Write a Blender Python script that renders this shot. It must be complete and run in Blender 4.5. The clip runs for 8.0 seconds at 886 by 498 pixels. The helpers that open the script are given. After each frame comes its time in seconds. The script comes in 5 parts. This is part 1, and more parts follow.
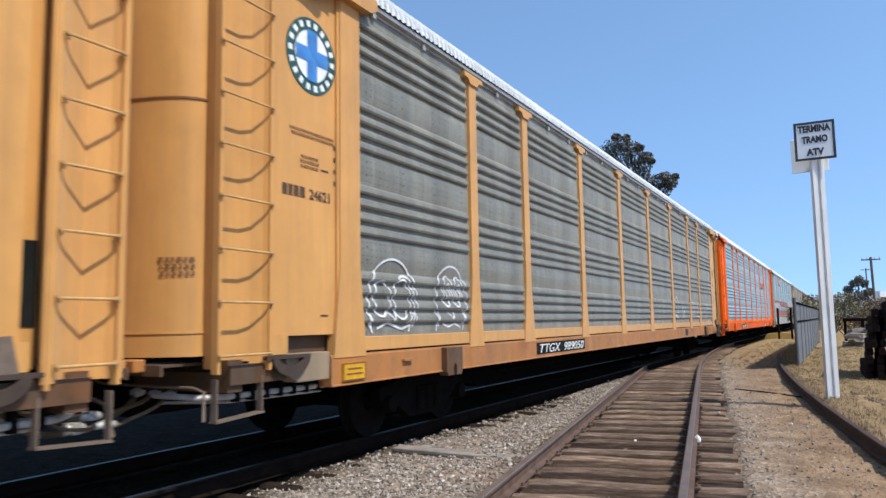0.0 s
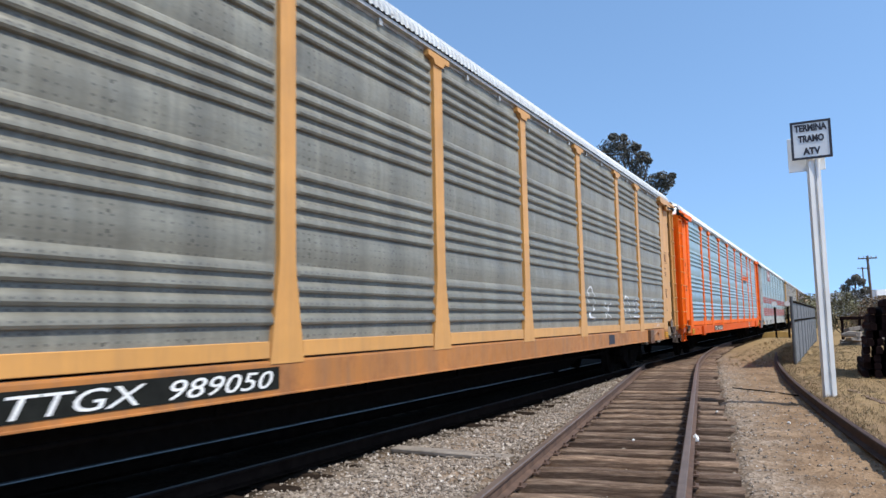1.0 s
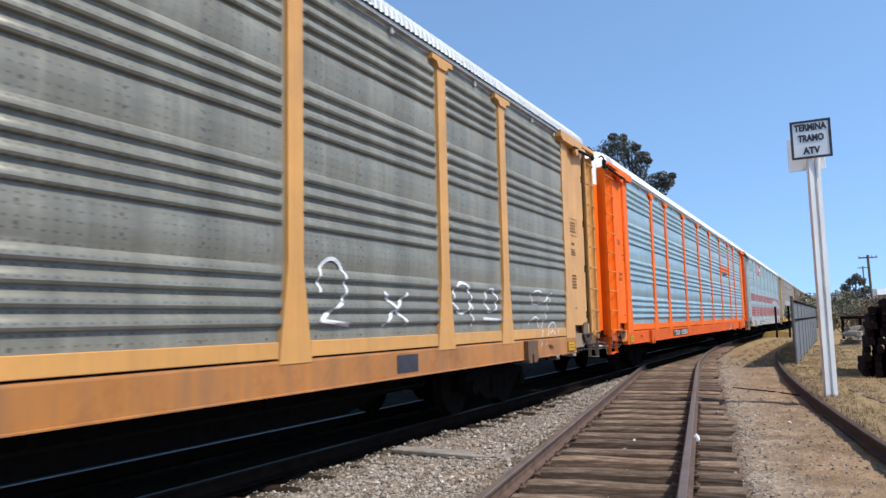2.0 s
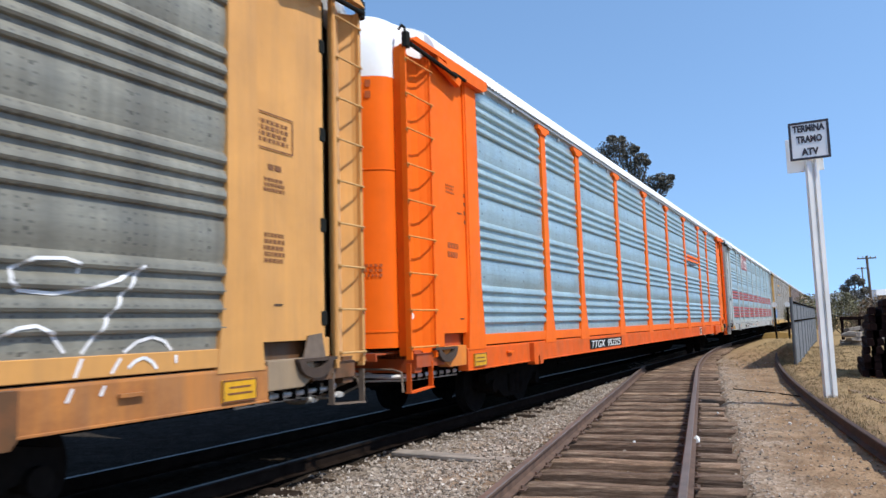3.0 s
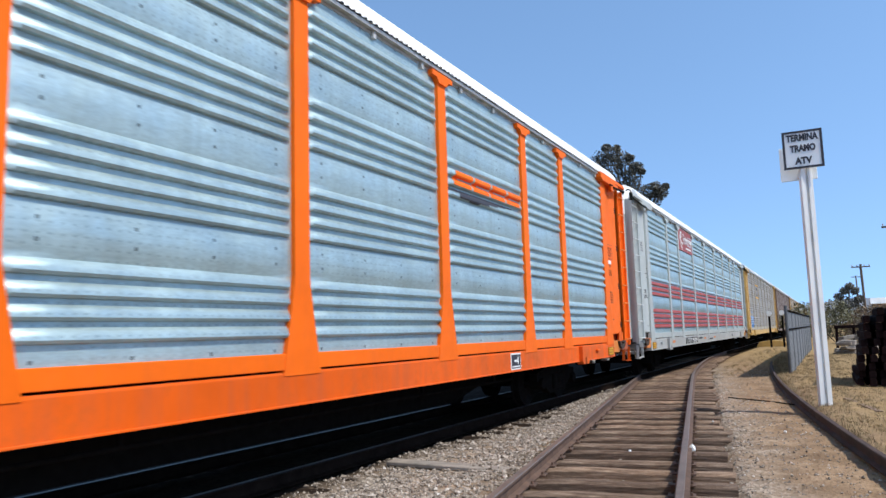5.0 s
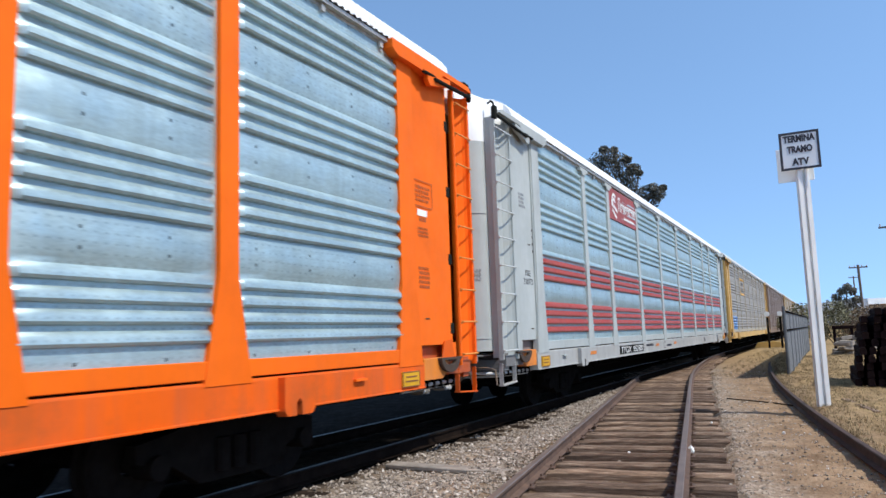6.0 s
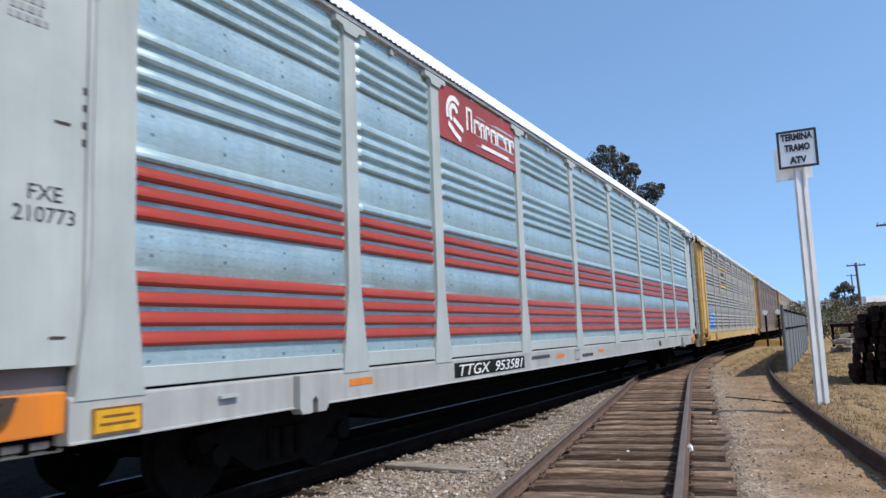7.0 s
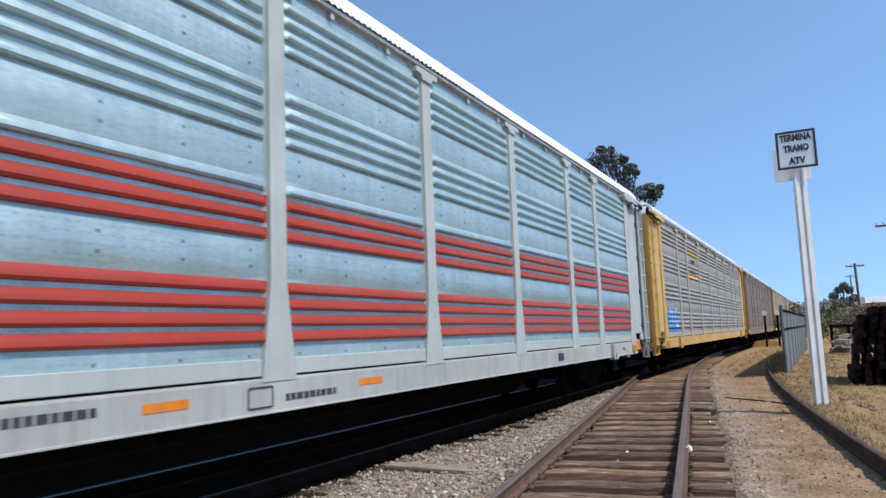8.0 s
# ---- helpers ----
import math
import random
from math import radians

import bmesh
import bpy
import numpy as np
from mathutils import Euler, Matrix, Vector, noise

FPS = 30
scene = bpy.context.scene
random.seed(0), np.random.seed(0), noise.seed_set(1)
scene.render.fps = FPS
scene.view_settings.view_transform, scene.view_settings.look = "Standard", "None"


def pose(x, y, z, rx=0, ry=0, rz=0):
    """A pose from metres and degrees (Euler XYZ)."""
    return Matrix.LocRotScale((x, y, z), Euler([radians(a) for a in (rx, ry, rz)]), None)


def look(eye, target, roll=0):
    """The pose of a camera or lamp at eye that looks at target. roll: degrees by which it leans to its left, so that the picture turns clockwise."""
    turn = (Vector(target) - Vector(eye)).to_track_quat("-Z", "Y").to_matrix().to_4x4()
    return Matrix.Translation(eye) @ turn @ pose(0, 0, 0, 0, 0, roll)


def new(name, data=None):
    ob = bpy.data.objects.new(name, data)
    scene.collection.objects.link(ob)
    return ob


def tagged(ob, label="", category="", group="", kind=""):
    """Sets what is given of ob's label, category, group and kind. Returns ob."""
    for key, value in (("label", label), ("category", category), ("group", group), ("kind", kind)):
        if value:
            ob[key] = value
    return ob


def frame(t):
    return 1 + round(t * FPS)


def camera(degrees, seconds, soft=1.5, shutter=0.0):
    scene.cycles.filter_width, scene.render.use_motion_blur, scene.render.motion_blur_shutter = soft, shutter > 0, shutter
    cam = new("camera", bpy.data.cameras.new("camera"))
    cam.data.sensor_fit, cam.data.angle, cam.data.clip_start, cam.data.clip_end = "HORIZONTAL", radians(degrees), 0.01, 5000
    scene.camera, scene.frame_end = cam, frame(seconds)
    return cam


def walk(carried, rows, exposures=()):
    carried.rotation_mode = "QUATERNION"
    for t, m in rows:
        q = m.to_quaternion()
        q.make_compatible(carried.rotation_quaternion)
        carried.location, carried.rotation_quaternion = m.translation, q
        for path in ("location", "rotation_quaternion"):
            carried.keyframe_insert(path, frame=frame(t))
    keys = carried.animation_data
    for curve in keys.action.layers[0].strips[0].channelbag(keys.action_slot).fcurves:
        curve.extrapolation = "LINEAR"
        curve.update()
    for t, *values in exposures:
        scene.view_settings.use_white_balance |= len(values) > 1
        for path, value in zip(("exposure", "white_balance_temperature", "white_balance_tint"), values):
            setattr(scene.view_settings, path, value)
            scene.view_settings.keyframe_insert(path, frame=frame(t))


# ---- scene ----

# ---------------------------------------------------------------- camera
EYE = Vector((0.0, 0.0, 1.396))
cam = camera(62.72, 8.0, soft=1.5, shutter=0.12)


def aim(left, up, lean):
    """A pose at EYE: degrees turned left of the main track, tilted up, leaning right."""
    a, b = radians(left), radians(up)
    way = Vector((-math.sin(a) * math.cos(b), math.cos(a) * math.cos(b), math.sin(b)))
    return look(EYE, EYE + way, -lean)


walk(cam, [
    (0.0, aim(28.301, 5.764, 0.954)),
    (0.5, aim(28.033, 5.662, 0.985)),
    (1.0, aim(28.101, 5.776, 1.180)),
    (1.5, aim(28.089, 5.800, 1.291)),
    (3.0, aim(28.048, 6.027, 1.620)),
    (3.5, aim(27.633, 6.284, 1.674)),
    (4.0, aim(27.721, 6.532, 1.710)),
    (5.5, aim(27.557, 6.765, 1.740)),
    (6.0, aim(27.492, 6.874, 1.930)),
    (6.5, aim(27.497, 6.918, 2.037)),
    (7.0, aim(27.363, 6.848, 2.180)),
    (7.5, aim(27.130, 6.857, 2.160)),
    (8.0, aim(27.293, 6.895, 2.184))],
    exposures=[(0.0, 0.0, 6450, 10), (3.0, 0.02, 6450, 10), (5.5, 0.0, 6450, 10), (6.5, -0.06, 6450, 10), (7.0, -0.12, 6450, 10), (8.0, -0.10, 6450, 10)])

# ---------------------------------------------------------------- light
SUN_WAY = Vector((0.74, -0.14, 1.0)).normalized()
elevation = math.asin(SUN_WAY.z)
world = bpy.data.worlds.new("sky")
scene.world = world
world.use_nodes = True
wn = world.node_tree
sky = wn.nodes.new("ShaderNodeTexSky")
sky.sky_type, sky.sun_disc = "NISHITA", False
sky.sun_elevation, sky.sun_rotation = elevation, math.atan2(SUN_WAY.x, SUN_WAY.y)
sky.air_density, sky.dust_density, sky.ozone_density = 1.0, 0.9, 2.2
sky.altitude = 1600
# thin highland haze: the horizon takes the tone of the sky some way above it
over = wn.nodes.new("ShaderNodeTexCoord")
lift = wn.nodes.new("ShaderNodeVectorMath")
lift.operation, lift.inputs[1].default_value = "ADD", (0, 0, 0.24)
unit = wn.nodes.new("ShaderNodeVectorMath")
unit.operation = "NORMALIZE"
wn.links.new(over.outputs["Generated"], lift.inputs[0])
wn.links.new(lift.outputs[0], unit.inputs[0])
wn.links.new(unit.outputs[0], sky.inputs["Vector"])
richer = wn.nodes.new("ShaderNodeHueSaturation")
richer.inputs["Hue"].default_value, richer.inputs["Saturation"].default_value = 0.493, 1.02
wn.links.new(sky.outputs[0], richer.inputs["Color"])
wn.links.new(richer.outputs[0], wn.nodes["Background"].inputs[0])
wn.nodes["Background"].inputs[1].default_value = 0.288
sun_data = bpy.data.lights.new("sun", "SUN")
sun_data.energy, sun_data.angle, sun_data.color = 4.8, radians(0.53), (1.0, 0.95, 0.86)
sun = new("sun", sun_data)
sun.matrix_world = look(SUN_WAY * 50, (0, 0, 0))


# ---------------------------------------------------------------- materials
class Nodes:
    """A small builder for node materials."""

    def __init__(self, name):
        self.mat = bpy.data.materials.new(name)
        self.mat.use_nodes = True
        self.tree = self.mat.node_tree
        self.bsdf = self.tree.nodes["Principled BSDF"]
        self.coord = self.tree.nodes.new("ShaderNodeTexCoord").outputs["Object"]

    def node(self, kind, **inputs):
        n = self.tree.nodes.new(kind)
        for key, value in inputs.items():
            socket = n.inputs[key.replace("_", " ")]
            if isinstance(value, bpy.types.NodeSocket):
                self.tree.links.new(value, socket)
            else:
                socket.default_value = value
        return n

    def mapped(self, scale):
        m = self.node("ShaderNodeMapping", Vector=self.coord)
        m.inputs["Scale"].default_value = scale
        return m.outputs[0]

    def noise(self, scale, detail=4.0, rough=0.6, stretch=(1, 1, 1)):
        return self.node("ShaderNodeTexNoise", Vector=self.mapped(stretch), Scale=scale, Detail=detail, Roughness=rough).outputs["Fac"]

    def ramp(self, fac, stops):
        n = self.node("ShaderNodeValToRGB", Fac=fac)
        el = n.color_ramp.elements
        while len(el) < len(stops):
            el.new(0.5)
        for e, (at, c) in zip(el, stops):
            e.position = at
            e.color = (*c, 1) if isinstance(c, tuple) else (c, c, c, 1)
        return n.outputs["Color"]

    def mix(self, fac, a, b, mode="MIX"):
        n = self.tree.nodes.new("ShaderNodeMix")
        n.data_type, n.blend_type = "RGBA", mode
        for socket, value in ((n.inputs[0], fac), (n.inputs[6], a), (n.inputs[7], b)):
            if isinstance(value, bpy.types.NodeSocket):
                self.tree.links.new(value, socket)
            elif isinstance(value, tuple):
                socket.default_value = (*value, 1)
            else:
                socket.default_value = value
        return n.outputs[2]

    def bump(self, height, strength=0.3, distance=0.01):
        n = self.node("ShaderNodeBump", Height=height, Strength=strength, Distance=distance)
        self.tree.links.new(n.outputs[0], self.bsdf.inputs["Normal"])

    def dusty(self, weight, tint=(1.0, 0.94, 0.84)):
        """A thin coat of fine dust, which shows most at a flat angle."""
        self.bsdf.inputs["Sheen Weight"].default_value = weight
        self.bsdf.inputs["Sheen Roughness"].default_value = 0.45
        self.bsdf.inputs["Sheen Tint"].default_value = (*tint, 1)

    def done(self, colour, rough=0.6, metal=0.0, spec=0.5):
        for key, value in (("Base Color", colour), ("Roughness", rough), ("Metallic", metal), ("Specular IOR Level", spec)):
            socket = self.bsdf.inputs[key]
            if isinstance(value, bpy.types.NodeSocket):
                self.tree.links.new(value, socket)
            elif isinstance(value, tuple):
                socket.default_value = (*value, 1)
            else:
                socket.default_value = value
        return self.mat


def vary(c, k):
    return tuple(min(1.0, v * k) for v in c)


def paint(name, c, dirt=0.3, rust=0.0, rough=0.52, spec=0.3, dust=0.12):
    """Weathered paint on steel: faded patches, streaks that run down, some rust."""
    n = Nodes(name)
    col = n.ramp(n.noise(0.9, 5), [(0.3, vary(c, 0.82)), (0.7, vary(c, 1.08))])
    streak = n.ramp(n.noise(3.0, 5, 0.65, (1, 1.6, 0.12)), [(0.42, 0.0), (0.75, 1.0)])
    fac = n.node("ShaderNodeMath", **{"Value": streak})
    fac.operation = "MULTIPLY"
    fac.inputs[1].default_value = dirt
    col = n.mix(fac.outputs[0], col, (0.10, 0.085, 0.07))
    if rust:
        patch = n.ramp(n.noise(1.7, 7, 0.7, (1, 1, 1)), [(0.5, 0.0), (0.66, rust)])
        col = n.mix(patch, col, (0.20, 0.075, 0.025))
    n.bump(n.noise(40, 3), 0.08, 0.004)
    rr = n.ramp(n.noise(6, 3), [(0.3, rough - 0.08), (0.7, rough + 0.14)])
    n.dusty(dust)
    return n.done(col, rr, 0.0, spec)


def sheet(name, c, metal, rough, dirt, dirt_colour=(0.09, 0.085, 0.08), holes=0.17, columns=False, dust=0.0):
    """Galvanised corrugated sheet with rows of small drilled holes and grime."""
    n = Nodes(name)
    col = n.ramp(n.noise(0.7, 4), [(0.3, vary(c, 0.85)), (0.72, vary(c, 1.12))])
    fine = n.ramp(n.noise(22, 3, 0.6, (1, 0.5, 2.0)), [(0.3, 0.86), (0.7, 1.06)])
    col = n.mix(1.0, col, fine, "MULTIPLY")
    streak = n.ramp(n.noise(2.6, 6, 0.7, (1, 2.2, 0.16)), [(0.40, 0.0), (0.72, dirt)])
    col = n.mix(streak, col, dirt_colour)
    band = n.ramp(n.noise(1.0, 3, 0.5, (0.2, 0.12, 6.0)), [(0.35, 0.0), (0.7, dirt * 0.5)])
    col = n.mix(band, col, dirt_colour)
    # drilled holes: a lattice 48 mm along, 60 mm up, kept to some bands
    sep = n.node("ShaderNodeSeparateXYZ", Vector=n.coord)

    def wave(socket, size, cut):
        m = n.node("ShaderNodeMath", Value=socket)
        m.operation = "MULTIPLY"
        m.inputs[1].default_value = 2 * math.pi / size
        s = n.node("ShaderNodeMath", Value=m.outputs[0])
        s.operation = "COSINE"
        g = n.node("ShaderNodeMath", Value=s.outputs[0])
        g.operation = "GREATER_THAN"
        g.inputs[1].default_value = cut
        return g.outputs[0]

    def both(a, b):
        m = n.node("ShaderNodeMath", Value=a)
        m.operation = "MULTIPLY"
        n.tree.links.new(b, m.inputs[1])
        return m.outputs[0]

    def shifted(socket, by):
        m = n.node("ShaderNodeMath", Value=socket)
        m.inputs[1].default_value = by
        return m.outputs[0]

    dots = both(wave(sep.outputs["Y"], 0.085, 0.35), wave(sep.outputs["Z"], 0.0725, 0.8))
    if columns:
        rows = n.ramp(n.noise(3.2, 3, 0.6, (0.1, 1.0, 0.13)), [(0.46, 0.0), (0.58, 1.0)])
        col = n.mix(n.ramp(n.noise(2.2, 4, 0.6, (0.1, 1.0, 0.05)), [(0.48, 0.0), (0.70, 0.45)]), col, dirt_colour)
    else:
        rows = n.ramp(n.noise(1.1, 1, 0.5, (0.1, 0.35, 2.0)), [(0.42, 0.0), (0.55, 1.0)])
    dots = both(dots, rows)
    half = n.node("ShaderNodeMath", Value=dots)
    half.operation = "MULTIPLY"
    half.inputs[1].default_value = holes
    col = n.mix(half.outputs[0], col, (0.03, 0.03, 0.035))
    for by in (-3.87, -4.01):
        rivets = both(wave(shifted(sep.outputs["Y"], 0.37), 0.74, 0.992), wave(shifted(sep.outputs["Z"], by), 0.905, 0.9958))
        col = n.mix(rivets, col, vary(c, 0.3))
    n.bump(n.noise(2.0, 2, 0.4, (1, 0.16, 1.5)), 0.6, 0.04)
    rr = n.ramp(n.noise(5, 4), [(0.3, rough - 0.08), (0.7, rough + 0.15)])
    n.dusty(dust)
    return n.done(col, rr, metal)


def plain(name, c, rough=0.6, metal=0.0, spread=0.25, scale=8.0, bump=0.1, spec=0.4):
    n = Nodes(name)
    col = n.ramp(n.noise(scale, 5), [(0.3, vary(c, 1 - spread)), (0.7, vary(c, 1 + spread))])
    if bump:
        n.bump(n.noise(scale * 6, 3), bump, 0.01)
    return n.done(col, rough, metal, spec)


YELLOW = (0.61, 0.30, 0.082)
ORANGE = (0.86, 0.14, 0.004)
GREY = (0.40, 0.43, 0.415)
m_yellow = paint("faded_yellow_paint", YELLOW, 0.30, 0.10, dust=0.25)
m_yellow_sill = paint("rusty_yellow_paint", (0.42, 0.165, 0.04), 0.5, 0.6)
m_orange = paint("orange_paint", ORANGE, 0.10, 0.05, 0.6, 0.12, 0.06)
m_orange_sill = paint("worn_orange_paint", (0.70, 0.10, 0.004), 0.3, 0.3, 0.6, 0.12, 0.05)
m_grey = paint("pale_grey_paint", GREY, 0.2)
m_grey_sill = paint("dusty_grey_paint", (0.37, 0.375, 0.36), 0.35, 0.08)
m_tan = paint("dusty_yellow_paint", (0.56, 0.35, 0.10), 0.35, 0.25)
m_worn_post = paint("bleached_tan_paint", (0.40, 0.36, 0.28), 0.4, 0.15)
m_brown = paint("brown_paint", (0.20, 0.135, 0.095), 0.5, 0.4)
# sill paints darkened by the shade of the recessed ends, with streaks and rust
m_yellow_low = paint("brown_shaded_yellow_paint", (0.085, 0.042, 0.016), 0.6, 0.5)
m_orange_low = paint("shaded_orange_paint", (0.42, 0.065, 0.006), 0.4, 0.2)
m_grey_low = paint("shaded_grey_paint", (0.16, 0.16, 0.16), 0.5)
m_soiled = paint("soiled_ochre_paint", (0.30, 0.215, 0.13), 0.6, 0.3)
m_white = paint("white_paint", (0.80, 0.80, 0.78), 0.10)
m_red = paint("red_paint", (0.33, 0.034, 0.02), 0.2)
m_sign_red = paint("dull_red_paint", (0.30, 0.035, 0.03), 0.2)
m_dirty = sheet("dirty_galvanised_sheet", (0.27, 0.262, 0.21), 0.25, 0.5, 0.5, (0.075, 0.07, 0.058), 0.5, True, 0.3)
m_silver = sheet("bright_galvanised_sheet", (0.46, 0.59, 0.60), 0.60, 0.42, 0.16, holes=0.2)
m_dusty = sheet("dusty_galvanised_sheet", (0.36, 0.345, 0.31), 0.3, 0.55, 0.4, (0.16, 0.11, 0.075))
m_rusty = sheet("brown_dusty_sheet", (0.22, 0.175, 0.155), 0.2, 0.6, 0.45, (0.10, 0.06, 0.045))
m_roof_grey = sheet("weathered_roof_sheet", (0.58, 0.60, 0.60), 0.35, 0.5, 0.3)
m_roof_white = paint("white_roof_paint", (0.82, 0.83, 0.83), 0.08)
m_under = plain("grimy_underframe", (0.010, 0.0085, 0.0075), 0.95, spec=0.0)
m_black = plain("black_paint", (0.014, 0.015, 0.013), 0.8, spec=0.08)
m_wheel = plain("worn_wheel_steel", (0.012, 0.010, 0.009), 0.9, spec=0.0)
m_bare = plain("bare_steel", (0.46, 0.45, 0.43), 0.5, 0.35)
m_placard = plain("yellow_placard", (0.60, 0.31, 0.01), 0.5, 0.0, 0.15)
m_amber = paint("amber_paint", (0.66, 0.19, 0.012), 0.35)
m_rung = plain("worn_rung_paint", (0.46, 0.27, 0.10), 0.6)
m_step = plain("worn_step_steel", (0.17, 0.125, 0.09), 0.6, 0.2)
m_stop = plain("grimy_brown_steel", (0.05, 0.032, 0.022), 0.8)
m_faint_orange = plain("faded_stencil_on_orange", (0.36, 0.075, 0.01), 0.6)
m_rung_orange = plain("worn_orange_rung_paint", (0.62, 0.24, 0.05), 0.6)
m_rung_grey = plain("worn_grey_rung_paint", (0.50, 0.52, 0.51), 0.6)
m_stencil = plain("dark_stencil_paint", (0.075, 0.04, 0.02), 0.6)
m_faint = plain("faded_stencil_paint", (0.17, 0.07, 0.025), 0.6)
m_faint_grey = plain("faded_grey_stencil_paint", (0.25, 0.255, 0.26), 0.6)
m_letter = plain("white_lettering", (0.72, 0.72, 0.70), 0.6, 0.0, 0.12)
m_ink = plain("dark_lettering", (0.035, 0.035, 0.045), 0.6)
m_chalk = plain("white_spray_paint", (0.66, 0.66, 0.66), 0.7, 0.0, 0.2)
m_blue = plain("blue_spray_paint", (0.06, 0.20, 0.45), 0.6)
m_badge_blue = plain("blue_badge_paint", (0.05, 0.19, 0.46), 0.5)
m_badge_green = plain("dark_green_badge_paint", (0.02, 0.07, 0.06), 0.5)
m_hose = plain("rubber_hose", (0.12, 0.085, 0.05), 0.7)


# ---------------------------------------------------------------- mesh helpers
def box(bm, x0, x1, y0, y1, z0, z1):
    v = [bm.verts.new(p) for p in ((x0, y0, z0), (x1, y0, z0), (x1, y1, z0), (x0, y1, z0), (x0, y0, z1), (x1, y0, z1), (x1, y1, z1), (x0, y1, z1))]
    for f in ((3, 2, 1, 0), (4, 5, 6, 7), (0, 1, 5, 4), (1, 2, 6, 5), (2, 3, 7, 6), (3, 0, 4, 7)):
        bm.faces.new([v[i] for i in f])
    return v


def prism(bm, outline, axis, a, b):
    """Pushes a closed outline of (u, v) from a to b along x, y or z."""
    def at(u, v, w):
        return {"x": (w, u, v), "y": (u, w, v), "z": (u, v, w)}[axis]
    lo = [bm.verts.new(at(u, v, a)) for u, v in outline]
    hi = [bm.verts.new(at(u, v, b)) for u, v in outline]
    n = len(outline)
    bm.faces.new(lo[::-1])
    bm.faces.new(hi)
    for i in range(n):
        bm.faces.new((lo[i], lo[(i + 1) % n], hi[(i + 1) % n], hi[i]))


def rod(bm, a, b, r, n=8):
    a, b = Vector(a), Vector(b)
    q = (b - a).to_track_quat("Z", "Y")
    ring = [q @ Vector((r * math.cos(k * 2 * math.pi / n), r * math.sin(k * 2 * math.pi / n), 0)) for k in range(n)]
    lo, hi = [bm.verts.new(a + p) for p in ring], [bm.verts.new(b + p) for p in ring]
    bm.faces.new(lo[::-1])
    bm.faces.new(hi)
    for i in range(n):
        bm.faces.new((lo[i], lo[(i + 1) % n], hi[(i + 1) % n], hi[i]))


def pipe(bm, points, r, n=8):
    """A tube swept along a line of points."""
    pts = [Vector(p) for p in points]
    rings = []
    for i, p in enumerate(pts):
        q = (pts[min(i + 1, len(pts) - 1)] - pts[max(i - 1, 0)]).to_track_quat("Z", "Y")
        rings.append([bm.verts.new(p + q @ Vector((r * math.cos(k * 2 * math.pi / n), r * math.sin(k * 2 * math.pi / n), 0))) for k in range(n)])
    for a, b in zip(rings, rings[1:]):
        for i in range(n):
            bm.faces.new((a[i], a[(i + 1) % n], b[(i + 1) % n], b[i]))
    bm.faces.new(rings[0][::-1])
    bm.faces.new(rings[-1])


def slab(bm, path, thick, z0, z1):
    """A bent plate: an open line of (x, y) in plan, thickened to its left, from z0 to z1."""
    pts = [Vector(p) for p in path]
    off = []
    for i, p in enumerate(pts):
        d = (pts[min(i + 1, len(pts) - 1)] - pts[max(i - 1, 0)]).normalized()
        off.append(p + Vector((-d.y, d.x)) * thick)
    prism(bm, [tuple(p) for p in pts] + [tuple(p) for p in off[::-1]], "z", z0, z1)


def soften(bm, width, segments=2):
    bmesh.ops.bevel(bm, geom=bm.edges[:], offset=width, segments=segments, affect="EDGES", profile=0.6, clamp_overlap=True)


def finish(bm, name, slots=1):
    bmesh.ops.recalc_face_normals(bm, faces=bm.faces[:])
    me = bpy.data.meshes.new(name)
    bm.to_mesh(me)
    bm.free()
    for _ in range(slots):
        me.materials.append(None)
    return me


def place(name, me, mats, parent=None, m=None, label=""):
    """One object on a mesh that others may share; its materials are its own."""
    ob = new(name, me)
    for slot, mat in zip(ob.material_slots, mats if isinstance(mats, (list, tuple)) else [mats]):
        slot.link, slot.material = "OBJECT", mat
    if parent:
        ob.parent = parent
    ob.matrix_local = m or Matrix()
    return tagged(ob, label)


def part(name, bm, mat, parent=None, label="", m=None):
    return place(name, finish(bm, name), mat, parent, m, label)


def smooth(me, degrees=40):
    me.polygons.foreach_set("use_smooth", [True] * len(me.polygons))
    me.set_sharp_from_angle(angle=radians(degrees))
    return me


def lettering(text, size, shear=0.0, depth=0.004, bold=0.0):
    """The mesh of a line of text, upright in the yz plane, read from +x, starting at the origin and running along +y."""
    cu = bpy.data.curves.new("text", "FONT")
    cu.body, cu.size, cu.extrude, cu.shear, cu.resolution_u = text, size, depth / 2, shear, 3
    cu.offset = bold
    ob = new("text", cu)
    bpy.context.view_layer.update()
    me = bpy.data.meshes.new_from_object(ob.evaluated_get(bpy.context.evaluated_depsgraph_get()))
    bpy.data.objects.remove(ob)
    me.transform(Matrix(((0, 0, 1, 0), (1, 0, 0, 0), (0, 1, 0, 0), (0, 0, 0, 1))))
    me.materials.clear()
    me.materials.append(None)
    return me


# ---------------------------------------------------------------- ground
RAIL = 0.05            # height of the rail heads
TRAIN_X = -5.819       # middle of the main track
GAUGE = 1.435
SIDING_SLOPE, SIDING_X = -0.152, -0.985   # the siding's middle: x = SIDING_X + SIDING_SLOPE * y, then bends to the main track
BEND_Y, BEND_L = 20.0, 23.6


def siding_x(y):
    x = SIDING_X + SIDING_SLOPE * min(y, BEND_Y)
    if y > BEND_Y:
        u = min(y - BEND_Y, BEND_L)
        x += SIDING_SLOPE * u - SIDING_SLOPE / (2 * BEND_L) * u * u
    return x


def kerb_x(y):
    """The old rail that edges the grass: bends away to the left with distance."""
    return 2.087 - 0.2216 * y + 0.002843 * y * y


